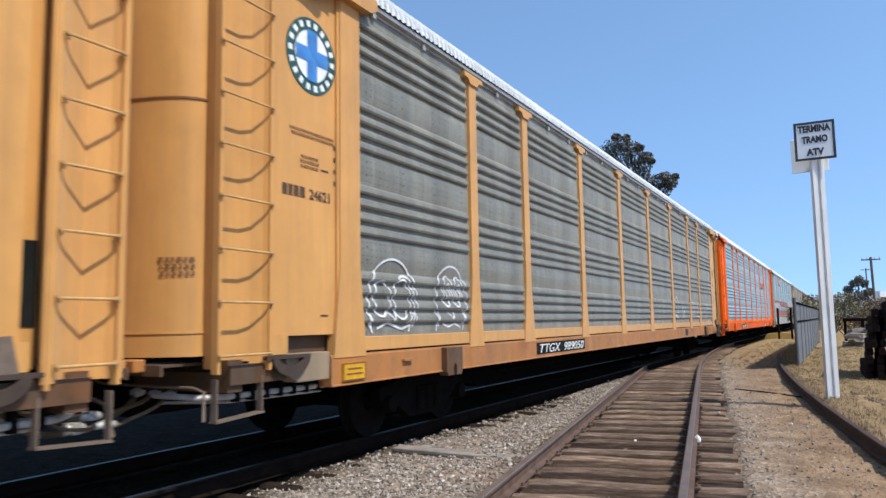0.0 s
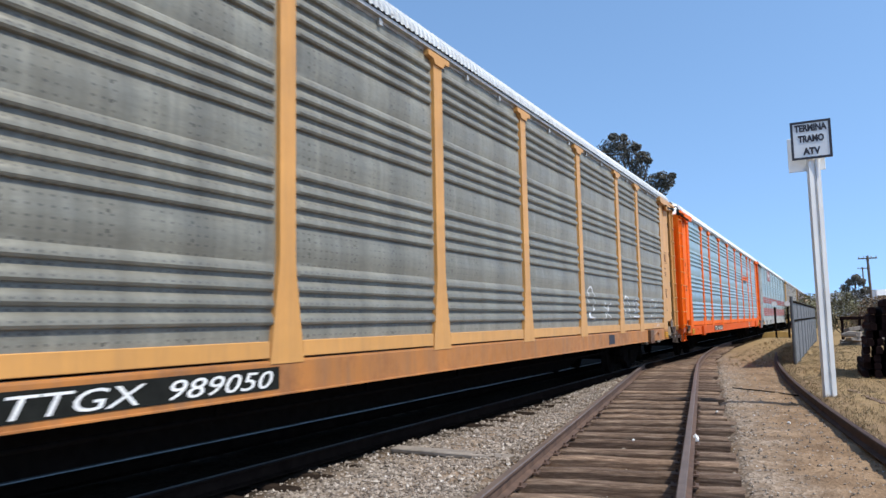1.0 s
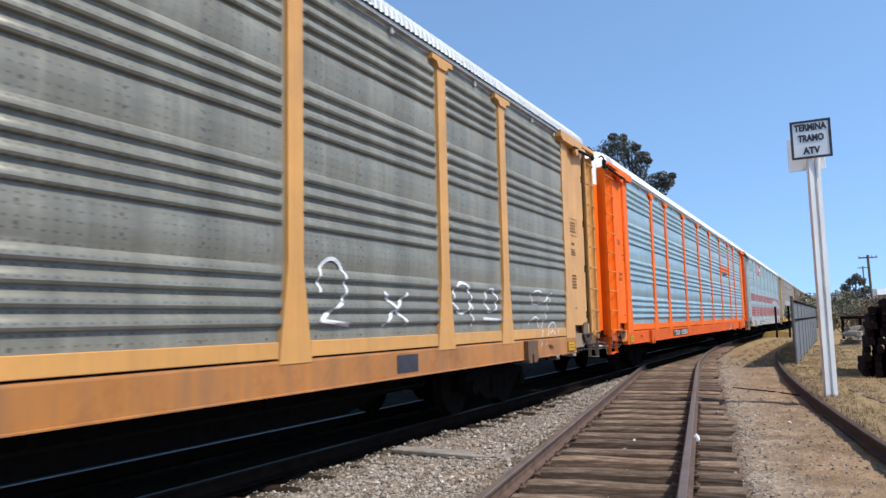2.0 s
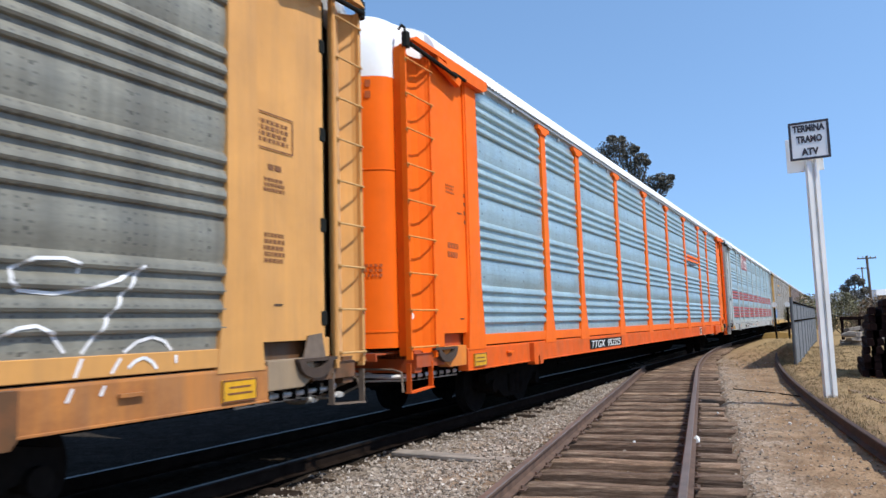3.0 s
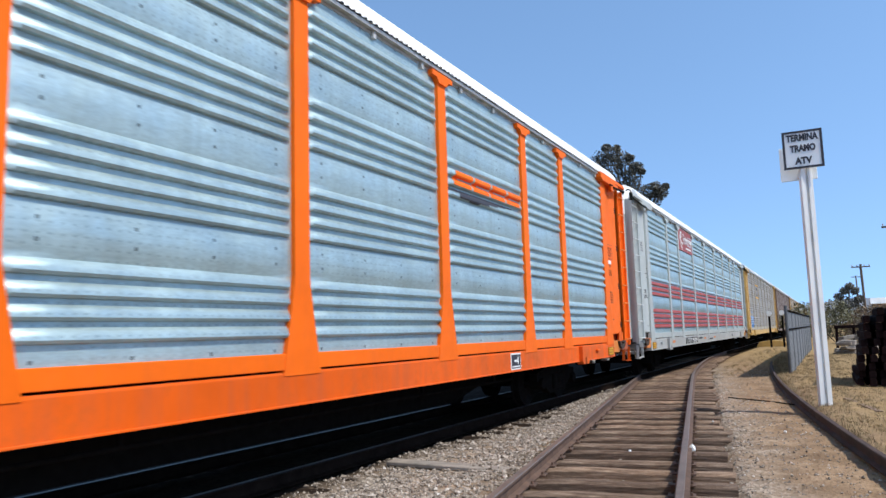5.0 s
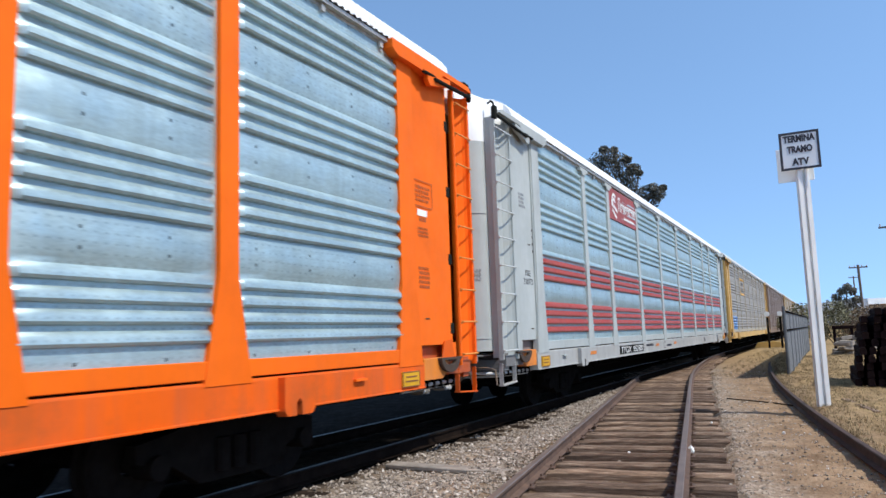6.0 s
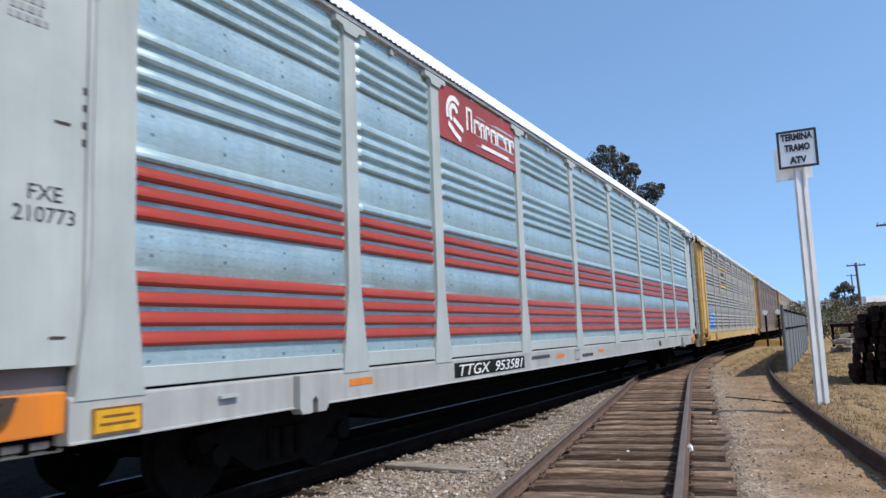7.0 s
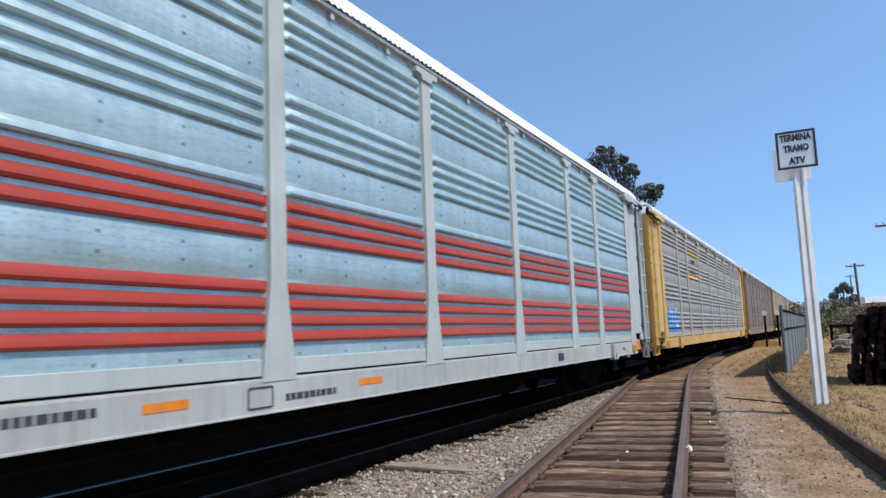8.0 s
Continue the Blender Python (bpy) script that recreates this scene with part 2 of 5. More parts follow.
def rough_ground(xs, ys):
    """Smooth unevenness from a few crossing waves, in metres."""
    z = np.zeros(np.broadcast(xs, ys).shape)
    rng = np.random.default_rng(5)
    for wl, amp in ((6.0, 0.020), (2.3, 0.012), (0.9, 0.008), (0.45, 0.006), (0.25, 0.006), (0.17, 0.005)):
        for _ in range(4):
            a, ph = rng.uniform(0, 2 * math.pi, 2)
            z = z + amp * 0.6 * np.sin((xs * math.cos(a) + ys * math.sin(a)) * 2 * math.pi / wl + ph)
    return z


def step(a, b, v):
    s = np.clip((v - a) / (b - a), 0, 1)
    return s * s * (3 - 2 * s)


def ground_z(xs, ys):
    sid = np.vectorize(siding_x)(np.clip(ys, -60, 60))
    z = -0.13 + rough_ground(xs, ys) * (0.35 + 0.65 * step(60, 20, np.abs(ys) * 1.0))
    d = np.abs(xs - sid)
    z = z - 0.105 * step(1.36, 1.12, d) * (np.abs(ys) < 60) * step(-0.95, -0.78, xs - sid)
    z = z + 0.05 * step(-0.74, -0.92, xs - sid) * step(-1.75, -1.35, xs - sid) * (ys < 26)
    dm = np.abs(xs - TRAIN_X)
    z = z - 0.02 * step(1.7, 1.2, dm)
    kx = np.where(ys < 36, 2.087 - 0.2216 * ys + 0.002843 * ys * ys, -2.20 + 0 * ys)
    z = z + 0.11 * step(-0.02, 0.25, xs - kx) * step(60, 34, ys)
    return z


def spaced(core0, core1, d, far):
    mid = list(np.arange(core0, core1, d))
    up, s = [core1], d
    while up[-1] < far:
        s *= 1.22
        up.append(up[-1] + s)
    dn, s = [core0], d
    while dn[-1] > -far:
        s *= 1.22
        dn.append(dn[-1] - s)
    return np.array(dn[:0:-1] + mid + up)


def ground_material():
    """Grey crushed stone by the tracks, brown earth on the path, straw-coloured dry grass beyond."""
    n = Nodes("stony_ground")
    geo = n.tree.nodes.new("ShaderNodeNewGeometry").outputs["Position"]
    n.coord = geo
    stones = n.node("ShaderNodeTexVoronoi", Vector=geo, Scale=22.0)
    grey = n.ramp(stones.outputs["Color"], [(0.1, (0.132, 0.110, 0.089)), (0.5, (0.279, 0.233, 0.189)), (0.9, (0.437, 0.372, 0.305))])
    earth = n.ramp(n.noise(2.5, 8, 0.7), [(0.3, (0.150, 0.098, 0.062)), (0.55, (0.268, 0.181, 0.114)), (0.75, (0.396, 0.284, 0.189))])
    straw = n.ramp(n.noise(3.0, 9, 0.75), [(0.3, (0.139, 0.096, 0.048)), (0.5, (0.289, 0.201, 0.104)), (0.72, (0.428, 0.314, 0.176))])
    sep = n.node("ShaderNodeSeparateXYZ", Vector=geo)
    wob = n.noise(0.8, 6, 0.7)

    def line(a, b, slope, x0):
        """0 to 1 as x passes a line across the ground, with a ragged border."""
        m = n.node("ShaderNodeMath", Value=sep.outputs["Y"])
        m.operation = "MULTIPLY_ADD"
        m.inputs[1].default_value, m.inputs[2].default_value = -slope, -x0
        s = n.node("ShaderNodeMath", Value=sep.outputs["X"])
        n.tree.links.new(m.outputs[0], s.inputs[1])
        w = n.node("ShaderNodeMath", Value=wob)
        w.operation = "MULTIPLY_ADD"
        w.inputs[1].default_value = 1.6
        n.tree.links.new(s.outputs[0], w.inputs[2])
        r = n.node("ShaderNodeMapRange", Value=w.outputs[0])
        r.inputs["From Min"].default_value, r.inputs["From Max"].default_value = a + 0.8, b + 0.8
        return r.outputs[0]

    col = n.mix(line(-0.3, 0.7, -0.1475, 0.35), grey, earth)
    col = n.mix(line(-0.3, 0.5, -0.125, 1.55), col, straw)
    soil = n.ramp(n.noise(7, 8, 0.75), [(0.34, (0.028, 0.020, 0.014)), (0.55, (0.080, 0.057, 0.040)), (0.74, (0.22, 0.165, 0.115))])
    within = n.mix(line(1.0, 1.35, SIDING_SLOPE, SIDING_X), line(-1.25, -0.85, SIDING_SLOPE, SIDING_X), (0.0, 0.0, 0.0))
    col = n.mix(within, col, soil)
    patches = n.ramp(n.noise(1.3, 6, 0.7), [(0.42, 0.0), (0.66, 0.75)])
    col = n.mix(patches, col, earth)
    far = n.node("ShaderNodeMapRange", Value=sep.outputs["Y"])
    far.inputs["From Min"].default_value, far.inputs["From Max"].default_value = 26, 45
    col = n.mix(far.outputs[0], col, straw)
    # the train's shade on the main track bed, painted as near-black ground
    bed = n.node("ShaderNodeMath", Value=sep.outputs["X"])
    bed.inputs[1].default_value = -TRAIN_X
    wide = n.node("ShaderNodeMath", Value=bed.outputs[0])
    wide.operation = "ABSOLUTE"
    under_shade = n.node("ShaderNodeMapRange", Value=wide.outputs[0])
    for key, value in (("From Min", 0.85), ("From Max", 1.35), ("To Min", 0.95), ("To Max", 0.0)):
        under_shade.inputs[key].default_value = value
    col = n.mix(under_shade.outputs[0], col, n.ramp(n.noise(9, 5, 0.7), [(0.3, (0.007, 0.006, 0.005)), (0.7, (0.022, 0.017, 0.013))]))
    # ground beyond the main track: painted near black for the train's shade
    far_shade = n.node("ShaderNodeMapRange", Value=sep.outputs["X"])
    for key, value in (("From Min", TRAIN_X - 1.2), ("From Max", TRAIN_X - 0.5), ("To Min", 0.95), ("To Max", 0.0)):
        far_shade.inputs[key].default_value = value
    col = n.mix(far_shade.outputs[0], col, n.ramp(n.noise(4, 6, 0.7), [(0.3, (0.012, 0.011, 0.010)), (0.7, (0.034, 0.030, 0.027))]))
    h = n.mix(0.5, stones.outputs["Distance"], n.noise(30, 5))
    n.bump(h, 0.9, 0.03)
    return n.done(col, 0.95, 0.0, 0.0)


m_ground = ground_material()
gx, gy = spaced(-5.6, 2.6, 0.075, 2600), spaced(3.0, 22.0, 0.085, 2600)
GX, GY = np.meshgrid(gx, gy)
GZ = ground_z(GX, GY)
nx, ny = len(gx), len(gy)
idx = np.arange(nx * ny).reshape(ny, nx)
quads = np.stack([idx[:-1, :-1], idx[:-1, 1:], idx[1:, 1:], idx[1:, :-1]], -1).reshape(-1, 4)
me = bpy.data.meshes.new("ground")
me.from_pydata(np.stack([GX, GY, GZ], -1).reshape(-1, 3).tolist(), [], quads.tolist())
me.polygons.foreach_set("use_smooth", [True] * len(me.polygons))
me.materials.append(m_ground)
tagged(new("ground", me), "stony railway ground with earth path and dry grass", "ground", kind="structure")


def stones(name, count, inside, size, mat, seed, label):
    """Loose crushed stone: one joined mesh of angular lumps. inside: gives x, y for uniform numbers u, v."""
    rng = np.random.default_rng(seed)
    base = np.array([(1, 0, 0), (-1, 0, 0), (0, 1, 0), (0, -1, 0), (0, 0, 1), (0, 0, -1)], float)
    tri = np.array([(0, 2, 4), (2, 1, 4), (1, 3, 4), (3, 0, 4), (2, 0, 5), (1, 2, 5), (3, 1, 5), (0, 3, 5)])
    u, v = rng.uniform(0, 1, count), rng.uniform(0, 1, count)
    x, y = inside(u, v)
    z = ground_z(x, y)
    s = size[0] * (size[1] / size[0]) ** (rng.uniform(0, 1, count) ** 1.8)
    verts = base[None] * s[:, None, None] * rng.uniform(0.55, 1.15, (count, 6, 3)) + rng.normal(0, 0.15, (count, 6, 3)) * s[:, None, None]
    a = rng.uniform(0, 2 * math.pi, count)
    c, sn = np.cos(a)[:, None], np.sin(a)[:, None]
    vx = verts[..., 0] * c - verts[..., 1] * sn
    vy = verts[..., 0] * sn + verts[..., 1] * c
    vz = verts[..., 2] * 0.75
    out = np.stack([vx + x[:, None], vy + y[:, None], vz + (z + s * 0.25)[:, None]], -1).reshape(-1, 3)
    faces = (tri[None] + (np.arange(count) * 6)[:, None, None]).reshape(-1, 3)
    me = bpy.data.meshes.new(name)
    me.from_pydata(out.tolist(), [], faces.tolist())
    me.materials.append(mat)
    return tagged(new(name, me), label, "gravel", kind="stuff")


def stone_material():
    n = Nodes("crushed_stone")
    isl = n.tree.nodes.new("ShaderNodeNewGeometry").outputs["Random Per Island"]
    col = n.ramp(isl, [(0.0, (0.102, 0.081, 0.065)), (0.35, (0.208, 0.171, 0.138)), (0.7, (0.305, 0.255, 0.208)), (0.95, (0.417, 0.358, 0.300)), (1.0, (0.569, 0.519, 0.464))])
    n.bump(n.noise(60, 3), 0.4, 0.01)
    return n.done(col, 0.9, 0.0, 0.25)


m_stone = stone_material()


def between_tracks(u, v):
    y = 3.2 + 23 * v ** 1.5
    lo = -4.98 + 0 * y
    hi = SIDING_X + SIDING_SLOPE * y - 0.78
    return lo + (hi - lo) * u ** 0.8, y


def in_siding(u, v):
    y = 3.2 + 24 * v ** 1.4
    return SIDING_X + SIDING_SLOPE * y + (u - 0.5) * 3.1, y


def on_path(u, v):
    y = 3.2 + 24 * v ** 1.4
    lo = SIDING_X + SIDING_SLOPE * y + 1.3
    return lo + (2.087 - 0.2216 * y + 0.002843 * y * y - lo) * u, y


stones("ballast_gravel", 34000, between_tracks, (0.008, 0.034), m_stone, 1, "grey crushed stone ballast between the tracks")
stones("siding_gravel", 7000, in_siding, (0.008, 0.030), m_stone, 2, "grey crushed stone between the old sleepers")
stones("path_gravel", 5000, on_path, (0.006, 0.026), m_stone, 3, "scattered small stones on the earth path")

# ---------------------------------------------------------------- tracks
RAIL_OUTLINE = [(-0.066, -0.150), (0.066, -0.150), (0.066, -0.140), (0.012, -0.122), (0.009, -0.045), (0.034, -0.034),
                (0.036, -0.010), (0.028, 0.0), (-0.028, 0.0), (-0.036, -0.010), (-0.034, -0.034), (-0.009, -0.045), (-0.012, -0.122), (-0.066, -0.140)]


def rail(name, path, mats, parent, rise=0.0):
    """A rail swept along a line of (x, y); its running surface has a material of its own."""
    bm = bmesh.new()
    rings = []
    for i, p in enumerate(path):
        a, b = Vector(path[max(i - 1, 0)]), Vector(path[min(i + 1, len(path) - 1)])
        d = (b - a).normalized()
        s = Vector((d.y, -d.x))
        rings.append([bm.verts.new((p[0] + s.x * u, p[1] + s.y * u, RAIL + rise + w)) for u, w in RAIL_OUTLINE])
    n = len(RAIL_OUTLINE)
    for r0, r1 in zip(rings, rings[1:]):
        for i in range(n):
            f = bm.faces.new((r0[i], r0[(i + 1) % n], r1[(i + 1) % n], r1[i]))
            f.material_index = 1 if i in (6, 7, 8) else 0
    bm.faces.new(rings[0][::-1])
    bm.faces.new(rings[-1])
    return place(name, finish(bm, name, 2), mats, parent)


m_rust = plain("rusty_rail_steel", (0.105, 0.062, 0.042), 0.8, 0.1, 0.35, 5, 0.2)
m_old_rust = plain("dark_old_rust", (0.055, 0.032, 0.024), 0.9, 0.0, 0.35, 5, 0.3)
m_head = plain("dull_rail_head", (0.17, 0.125, 0.10), 0.5, 0.4, 0.2, 5, 0.05)
m_shiny = plain("worn_rail_head", (0.018, 0.015, 0.013), 0.45, 0.7, 0.1, 5, 0.02)


def tie_mesh(length, seed):
    """A weathered sleeper: a beam with worn edges and checked ends."""
    rng = random.Random(seed)
    bm = bmesh.new()
    secs = []
    for k in range(6):
        x = -length / 2 + length * k / 5
        w, h = 0.080 + rng.uniform(-0.014, 0.008), 0.0 + rng.uniform(-0.018, 0.004)
        out = [(-w, -0.17), (w, -0.17), (w + 0.003, h - 0.03), (w - 0.022, h), (-w + 0.022, h), (-w - 0.003, h - 0.03)]
        secs.append([bm.verts.new((x + rng.uniform(-0.012, 0.012), u, v)) for u, v in out])
    for a, b in zip(secs, secs[1:]):
        for i in range(6):
            bm.faces.new((a[i], a[(i + 1) % 6], b[(i + 1) % 6], b[i]))
    bm.faces.new(secs[0][::-1])
    bm.faces.new(secs[-1])
    return finish(bm, "sleeper")


def tie_material():
    n = Nodes("weathered_sleeper_wood")
    rnd = n.tree.nodes.new("ShaderNodeObjectInfo").outputs["Random"]
    grain = n.noise(9, 8, 0.75, (0.35, 5, 5))
    base = n.ramp(grain, [(0.32, (0.045, 0.029, 0.021)), (0.52, (0.20, 0.143, 0.105)), (0.72, (0.46, 0.365, 0.28))])
    tone = n.ramp(rnd, [(0.0, (0.55, 0.5, 0.48)), (0.5, (0.95, 0.9, 0.86)), (1.0, (1.25, 1.15, 1.05))])
    n.bump(grain, 0.7, 0.02)
    return n.done(n.mix(1.0, base, tone, "MULTIPLY"), 0.9, 0.0, 0.2)


m_tie = tie_material()
# main track wood and steel: the shade under the train is in their colours
m_shaded_tie = plain("shaded_sleeper_wood", (0.030, 0.022, 0.017), 0.95, 0.0, 0.4, 6, 0.4, 0.0)
m_shaded_rail = plain("shaded_rail_steel", (0.014, 0.010, 0.008), 0.95, 0.0, 0.3, 5, 0.2, 0.0)


main_track = tagged(new("main_railway_track"), "main railway track in the shade of the train", "railway track", kind="structure")
side_track = tagged(new("siding_railway_track"), "rusty siding track on old wooden sleepers joining the main track", "railway track", kind="structure")
for s in (-1, 1):
    rail("rail", [(TRAIN_X + s * (GAUGE / 2 + 0.035), y) for y in (-80, 0, 40, 120, 400)], [m_shaded_rail, m_shiny], main_track)
steps_y = [-30 + 2.5 * k for k in range(30)]
for s in (-1, 1):
    path = []
    for y in steps_y:
        x = siding_x(y) + s * (GAUGE / 2 + 0.035)
        if s < 0 and x < TRAIN_X + GAUGE / 2 - 0.1:
            break
        path.append((x, y))
    rail("rail", path, [m_rust, m_head], side_track)

ties = [tie_mesh(2.45, 1), tie_mesh(2.52, 2), tie_mesh(2.38, 3)]
rng = random.Random(8)
y = -12.0
while y < 60:
    if y < 45:
        place("sleeper", ties[rng.randrange(3)], m_shaded_tie, main_track, pose(TRAIN_X + rng.uniform(-0.03, 0.03), y, RAIL - 0.185, 0, 0, rng.uniform(-1, 1)))
    y += 0.55
y = -1.0
while y < 40:
    turn = math.degrees(math.atan(SIDING_SLOPE)) * -1 if y < BEND_Y else 2
    k = rng.randrange(3)
    place("sleeper", ties[k], m_tie, side_track,
          pose(siding_x(y) + rng.uniform(-0.07, 0.10), y, RAIL - 0.150 - rng.uniform(0, 0.012), rng.uniform(-1.5, 1.5), rng.uniform(-0.5, 0.5), turn + rng.uniform(-2.2, 2.2)))
    y += 0.60 + rng.uniform(-0.08, 0.08)
for y in (5.2, 5.75, 6.3, 6.9, 7.4, 7.95, 8.5, 9.1, 9.7, 10.3, 11.0, 11.6, 12.3, 13.1, 14.0):
    for s in (-1, 1):
        bm = bmesh.new()
        box(bm, -0.12, 0.12, -0.08, 0.08, -0.006, 0.010)
        rod(bm, (-0.085, 0.03, 0.0), (-0.085, 0.03, 0.035), 0.013, 6)
        rod(bm, (0.085, -0.03, 0.0), (0.085, -0.03, 0.04), 0.013, 6)
        part("tie_plate", bm, m_rust, side_track, m=pose(siding_x(y) + s * (GAUGE / 2 + 0.035), y, RAIL - 0.148, 0, 0, 8.4))

# the old rail set as an edging of the grass
kerb = tagged(new("edging_rail"), "rusty old rail laid as a bent edge of the dry grass", "edging", kind="structure")
rail("rail", [(kerb_x(y), y) for y in np.linspace(2.0, 29.5, 40)], [m_old_rust, m_old_rust], kerb, 0.015)

# ---------------------------------------------------------------- the train
PITCH = 28.6            # coupled length of a car
HALF = PITCH / 2
SIDE = 1.55             # half the width of a car
POSTS = (5.125, 7.054, 9.951, 12.848, 15.744, 18.641, 21.537, 23.466)   # from the middle of the coupling
END_POST = 2.229
RIBS = [b - 0.145 * k for b in (4.555, 3.650, 2.750, 1.838) for k in range(4)]
RIB_H = 0.108
BULGE = 0.025            # how far the broad flats between the ribs stand out
RUNGS = [1.16 + 0.425 * k for k in range(9)]


def post_mesh(top, flare, cap):
    """A side post: a box section that spreads towards its foot, with a T-shaped head."""
    bm = bmesh.new()
    t, f = top / 2, flare / 2
    prism(bm, [(-f, 1.07), (f, 1.07), (t * 1.08, 1.88), (t, 1.98), (t, 4.70), (-t, 4.70), (-t, 1.98), (-t * 1.08, 1.88)], "x", SIDE - 0.10, SIDE - 0.004)
    if cap:
        prism(bm, [(-t, 4.66), (t, 4.66), (t + 0.05, 4.725), (t + 0.17, 4.735), (t + 0.17, 4.80), (-t - 0.17, 4.80), (-t - 0.17, 4.735), (-t - 0.05, 4.725)], "x", SIDE - 0.09, SIDE + 0.022)
    return finish(bm, "post")


def panel_mesh(width):
    """A sheet with four groups of four rounded ribs; the ribs of the lower two groups, but the topmost, have a slot of their own."""
    zs = [(1.24, 0.0, 0)]
    for k, low in sorted(enumerate(RIBS), key=lambda r: r[1]):
        painted = 1 if k >= 9 else 0
        for j, (u, out) in enumerate(((0.0, 0.0), (0.05, 0.034), (0.24, 0.046), (0.55, 0.041), (0.82, 0.022), (1.0, 0.0))):
            zs.append((low + RIB_H * u, out, painted if j else 0))
    zs.append((4.80, 0.0, 0))
    # the broad flats between the groups are pressed slightly outwards
    full = []
    for (z0, o0, p0), (z1, o1, p1) in zip(zs, zs[1:]):
        full.append((z0, o0, p0))
        if z1 - z0 > 0.3:
            for q in (0.12, 0.3, 0.5, 0.7, 0.88):
                full.append((z0 + (z1 - z0) * q, BULGE * math.sin(math.pi * q), 0))
    full.append(zs[-1])
    bm = bmesh.new()
    cols = []
    n = max(4, round(width / 0.35))
    rng = random.Random(int(width * 100))
    spots = [(-width / 2, 0.0), (-width / 2 + 0.085, 0.0), (-width / 2 + 0.13, 1.0)]
    spots += [(-width / 2 + 0.13 + (width - 0.26) * i / n, 1.0) for i in range(1, n)]
    spots += [(width / 2 - 0.13, 1.0), (width / 2 - 0.085, 0.0), (width / 2, 0.0)]
    for yy, rise in spots:
        d = rng.uniform(-0.004, 0.004) * rise
        cols.append([bm.verts.new((SIDE - 0.052 + o * rise + d, yy, z)) for z, o, _ in full])
    for a, b in zip(cols, cols[1:]):
        for k in range(len(full) - 1):
            f = bm.faces.new((a[k], b[k], b[k + 1], a[k + 1]))
            f.material_index = full[k + 1][2]
            f.smooth = True
    back = [[bm.verts.new((SIDE - 0.12, c[0].co.y, z)) for z in (1.24, 4.80)] for c in (cols[0], cols[-1])]
    bm.faces.new((back[0][0], back[0][1], back[1][1], back[1][0]))
    bmesh.ops.recalc_face_normals(bm, faces=bm.faces[:])
    me = bpy.data.meshes.new("panel")
    bm.to_mesh(me)
    bm.free()
    me.materials.append(None)
    me.materials.append(None)
    me.set_sharp_from_angle(angle=radians(38))
    return me


def kick_mesh(width):
    bm = bmesh.new()
    box(bm, SIDE - 0.05, SIDE - 0.012, -width / 2, width / 2, 1.119, 1.265)
    soften(bm, 0.006, 1)
    box(bm, SIDE - 0.09, SIDE - 0.055, -width / 2 - 0.05, width / 2 + 0.05, 1.20, 1.26)
    return finish(bm, "kick_plate")


def sill_mesh():
    bm = bmesh.new()
    a, b = 1.92 - HALF, HALF - 1.92
    prism(bm, [(SIDE - 0.16, 0.80), (SIDE + 0.002, 0.80), (SIDE + 0.002, 0.812), (SIDE - 0.012, 0.818), (SIDE - 0.012, 1.078), (SIDE - 0.017, 1.092),
               (SIDE - 0.03, 1.10), (SIDE - 0.16, 1.10)], "y", a, b)
    return finish(bm, "side_sill")


def roof_arc():
    """Half of the roof's section, from the eave to the ridge: (x, z)."""
    return [(SIDE + 0.035, 4.87), (SIDE + 0.02, 4.97), (SIDE - 0.04, 5.07), (SIDE - 0.13, 5.16), (SIDE - 0.30, 5.25), (SIDE - 0.60, 5.33), (0.5, 5.40), (0.0, 5.42)]


def roof_mesh():
    """Roof sheets with ribs across the car, so that the eave shows a row of teeth."""
    half = roof_arc()
    arc = half + [(-x, z) for x, z in half[-2::-1]]
    bm = bmesh.new()
    rows = []
    y, k = 1.15 - HALF, 0
    while y < HALF - 1.14:
        lift = 0.017 if k % 4 in (1, 2) else 0.0
        rows.append([bm.verts.new((x * (1 + lift * (0.5 if z < 5.0 else 0.15)), y, z + lift * (0.5 if i in (0, len(arc) - 1) else 0.8 if i in (1, len(arc) - 2) else 0.3))) for i, (x, z) in enumerate(arc)])
        y += 0.014 if k % 2 == 0 else 0.041
        k += 1
    for a, b in zip(rows, rows[1:]):
        for i in range(len(arc) - 1):
            bm.faces.new((a[i], a[i + 1], b[i + 1], b[i]))
    bm.faces.new(rows[0][::-1])
    bm.faces.new(rows[-1])
    return finish(bm, "roof")


def eave_mesh():
    bm = bmesh.new()
    a, b = 1.0 - HALF, HALF - 1.0
    prism(bm, [(SIDE - 0.10, 4.79), (SIDE - 0.045, 4.79), (SIDE - 0.045, 4.825), (SIDE + 0.015, 4.825), (SIDE + 0.02, 4.865), (SIDE - 0.10, 4.88)], "y", a, b)
    for k in range(24):
        yy = a + 0.6 + k * (b - a - 1.2) / 23
        box(bm, SIDE - 0.045, SIDE - 0.01, yy - 0.03, yy + 0.03, 4.74, 4.82)
    return finish(bm, "eave_rail")


def door_plan():
    """Plan of an end door's outer face, from the ladder round to the middle of the car: (x, y)."""
    return [((SIDE - 0.17) * math.cos(a), 0.52 - 0.47 * math.sin(a) ** 0.8) for a in [k * math.pi / 28 for k in range(15)]]


def door_mesh(z0, z1):
    bm = bmesh.new()
    pts = [(x, y - HALF) for x, y in door_plan()]
    slab(bm, pts, -0.05, z0, z1)
    return smooth(finish(bm, "end_door"), 35)


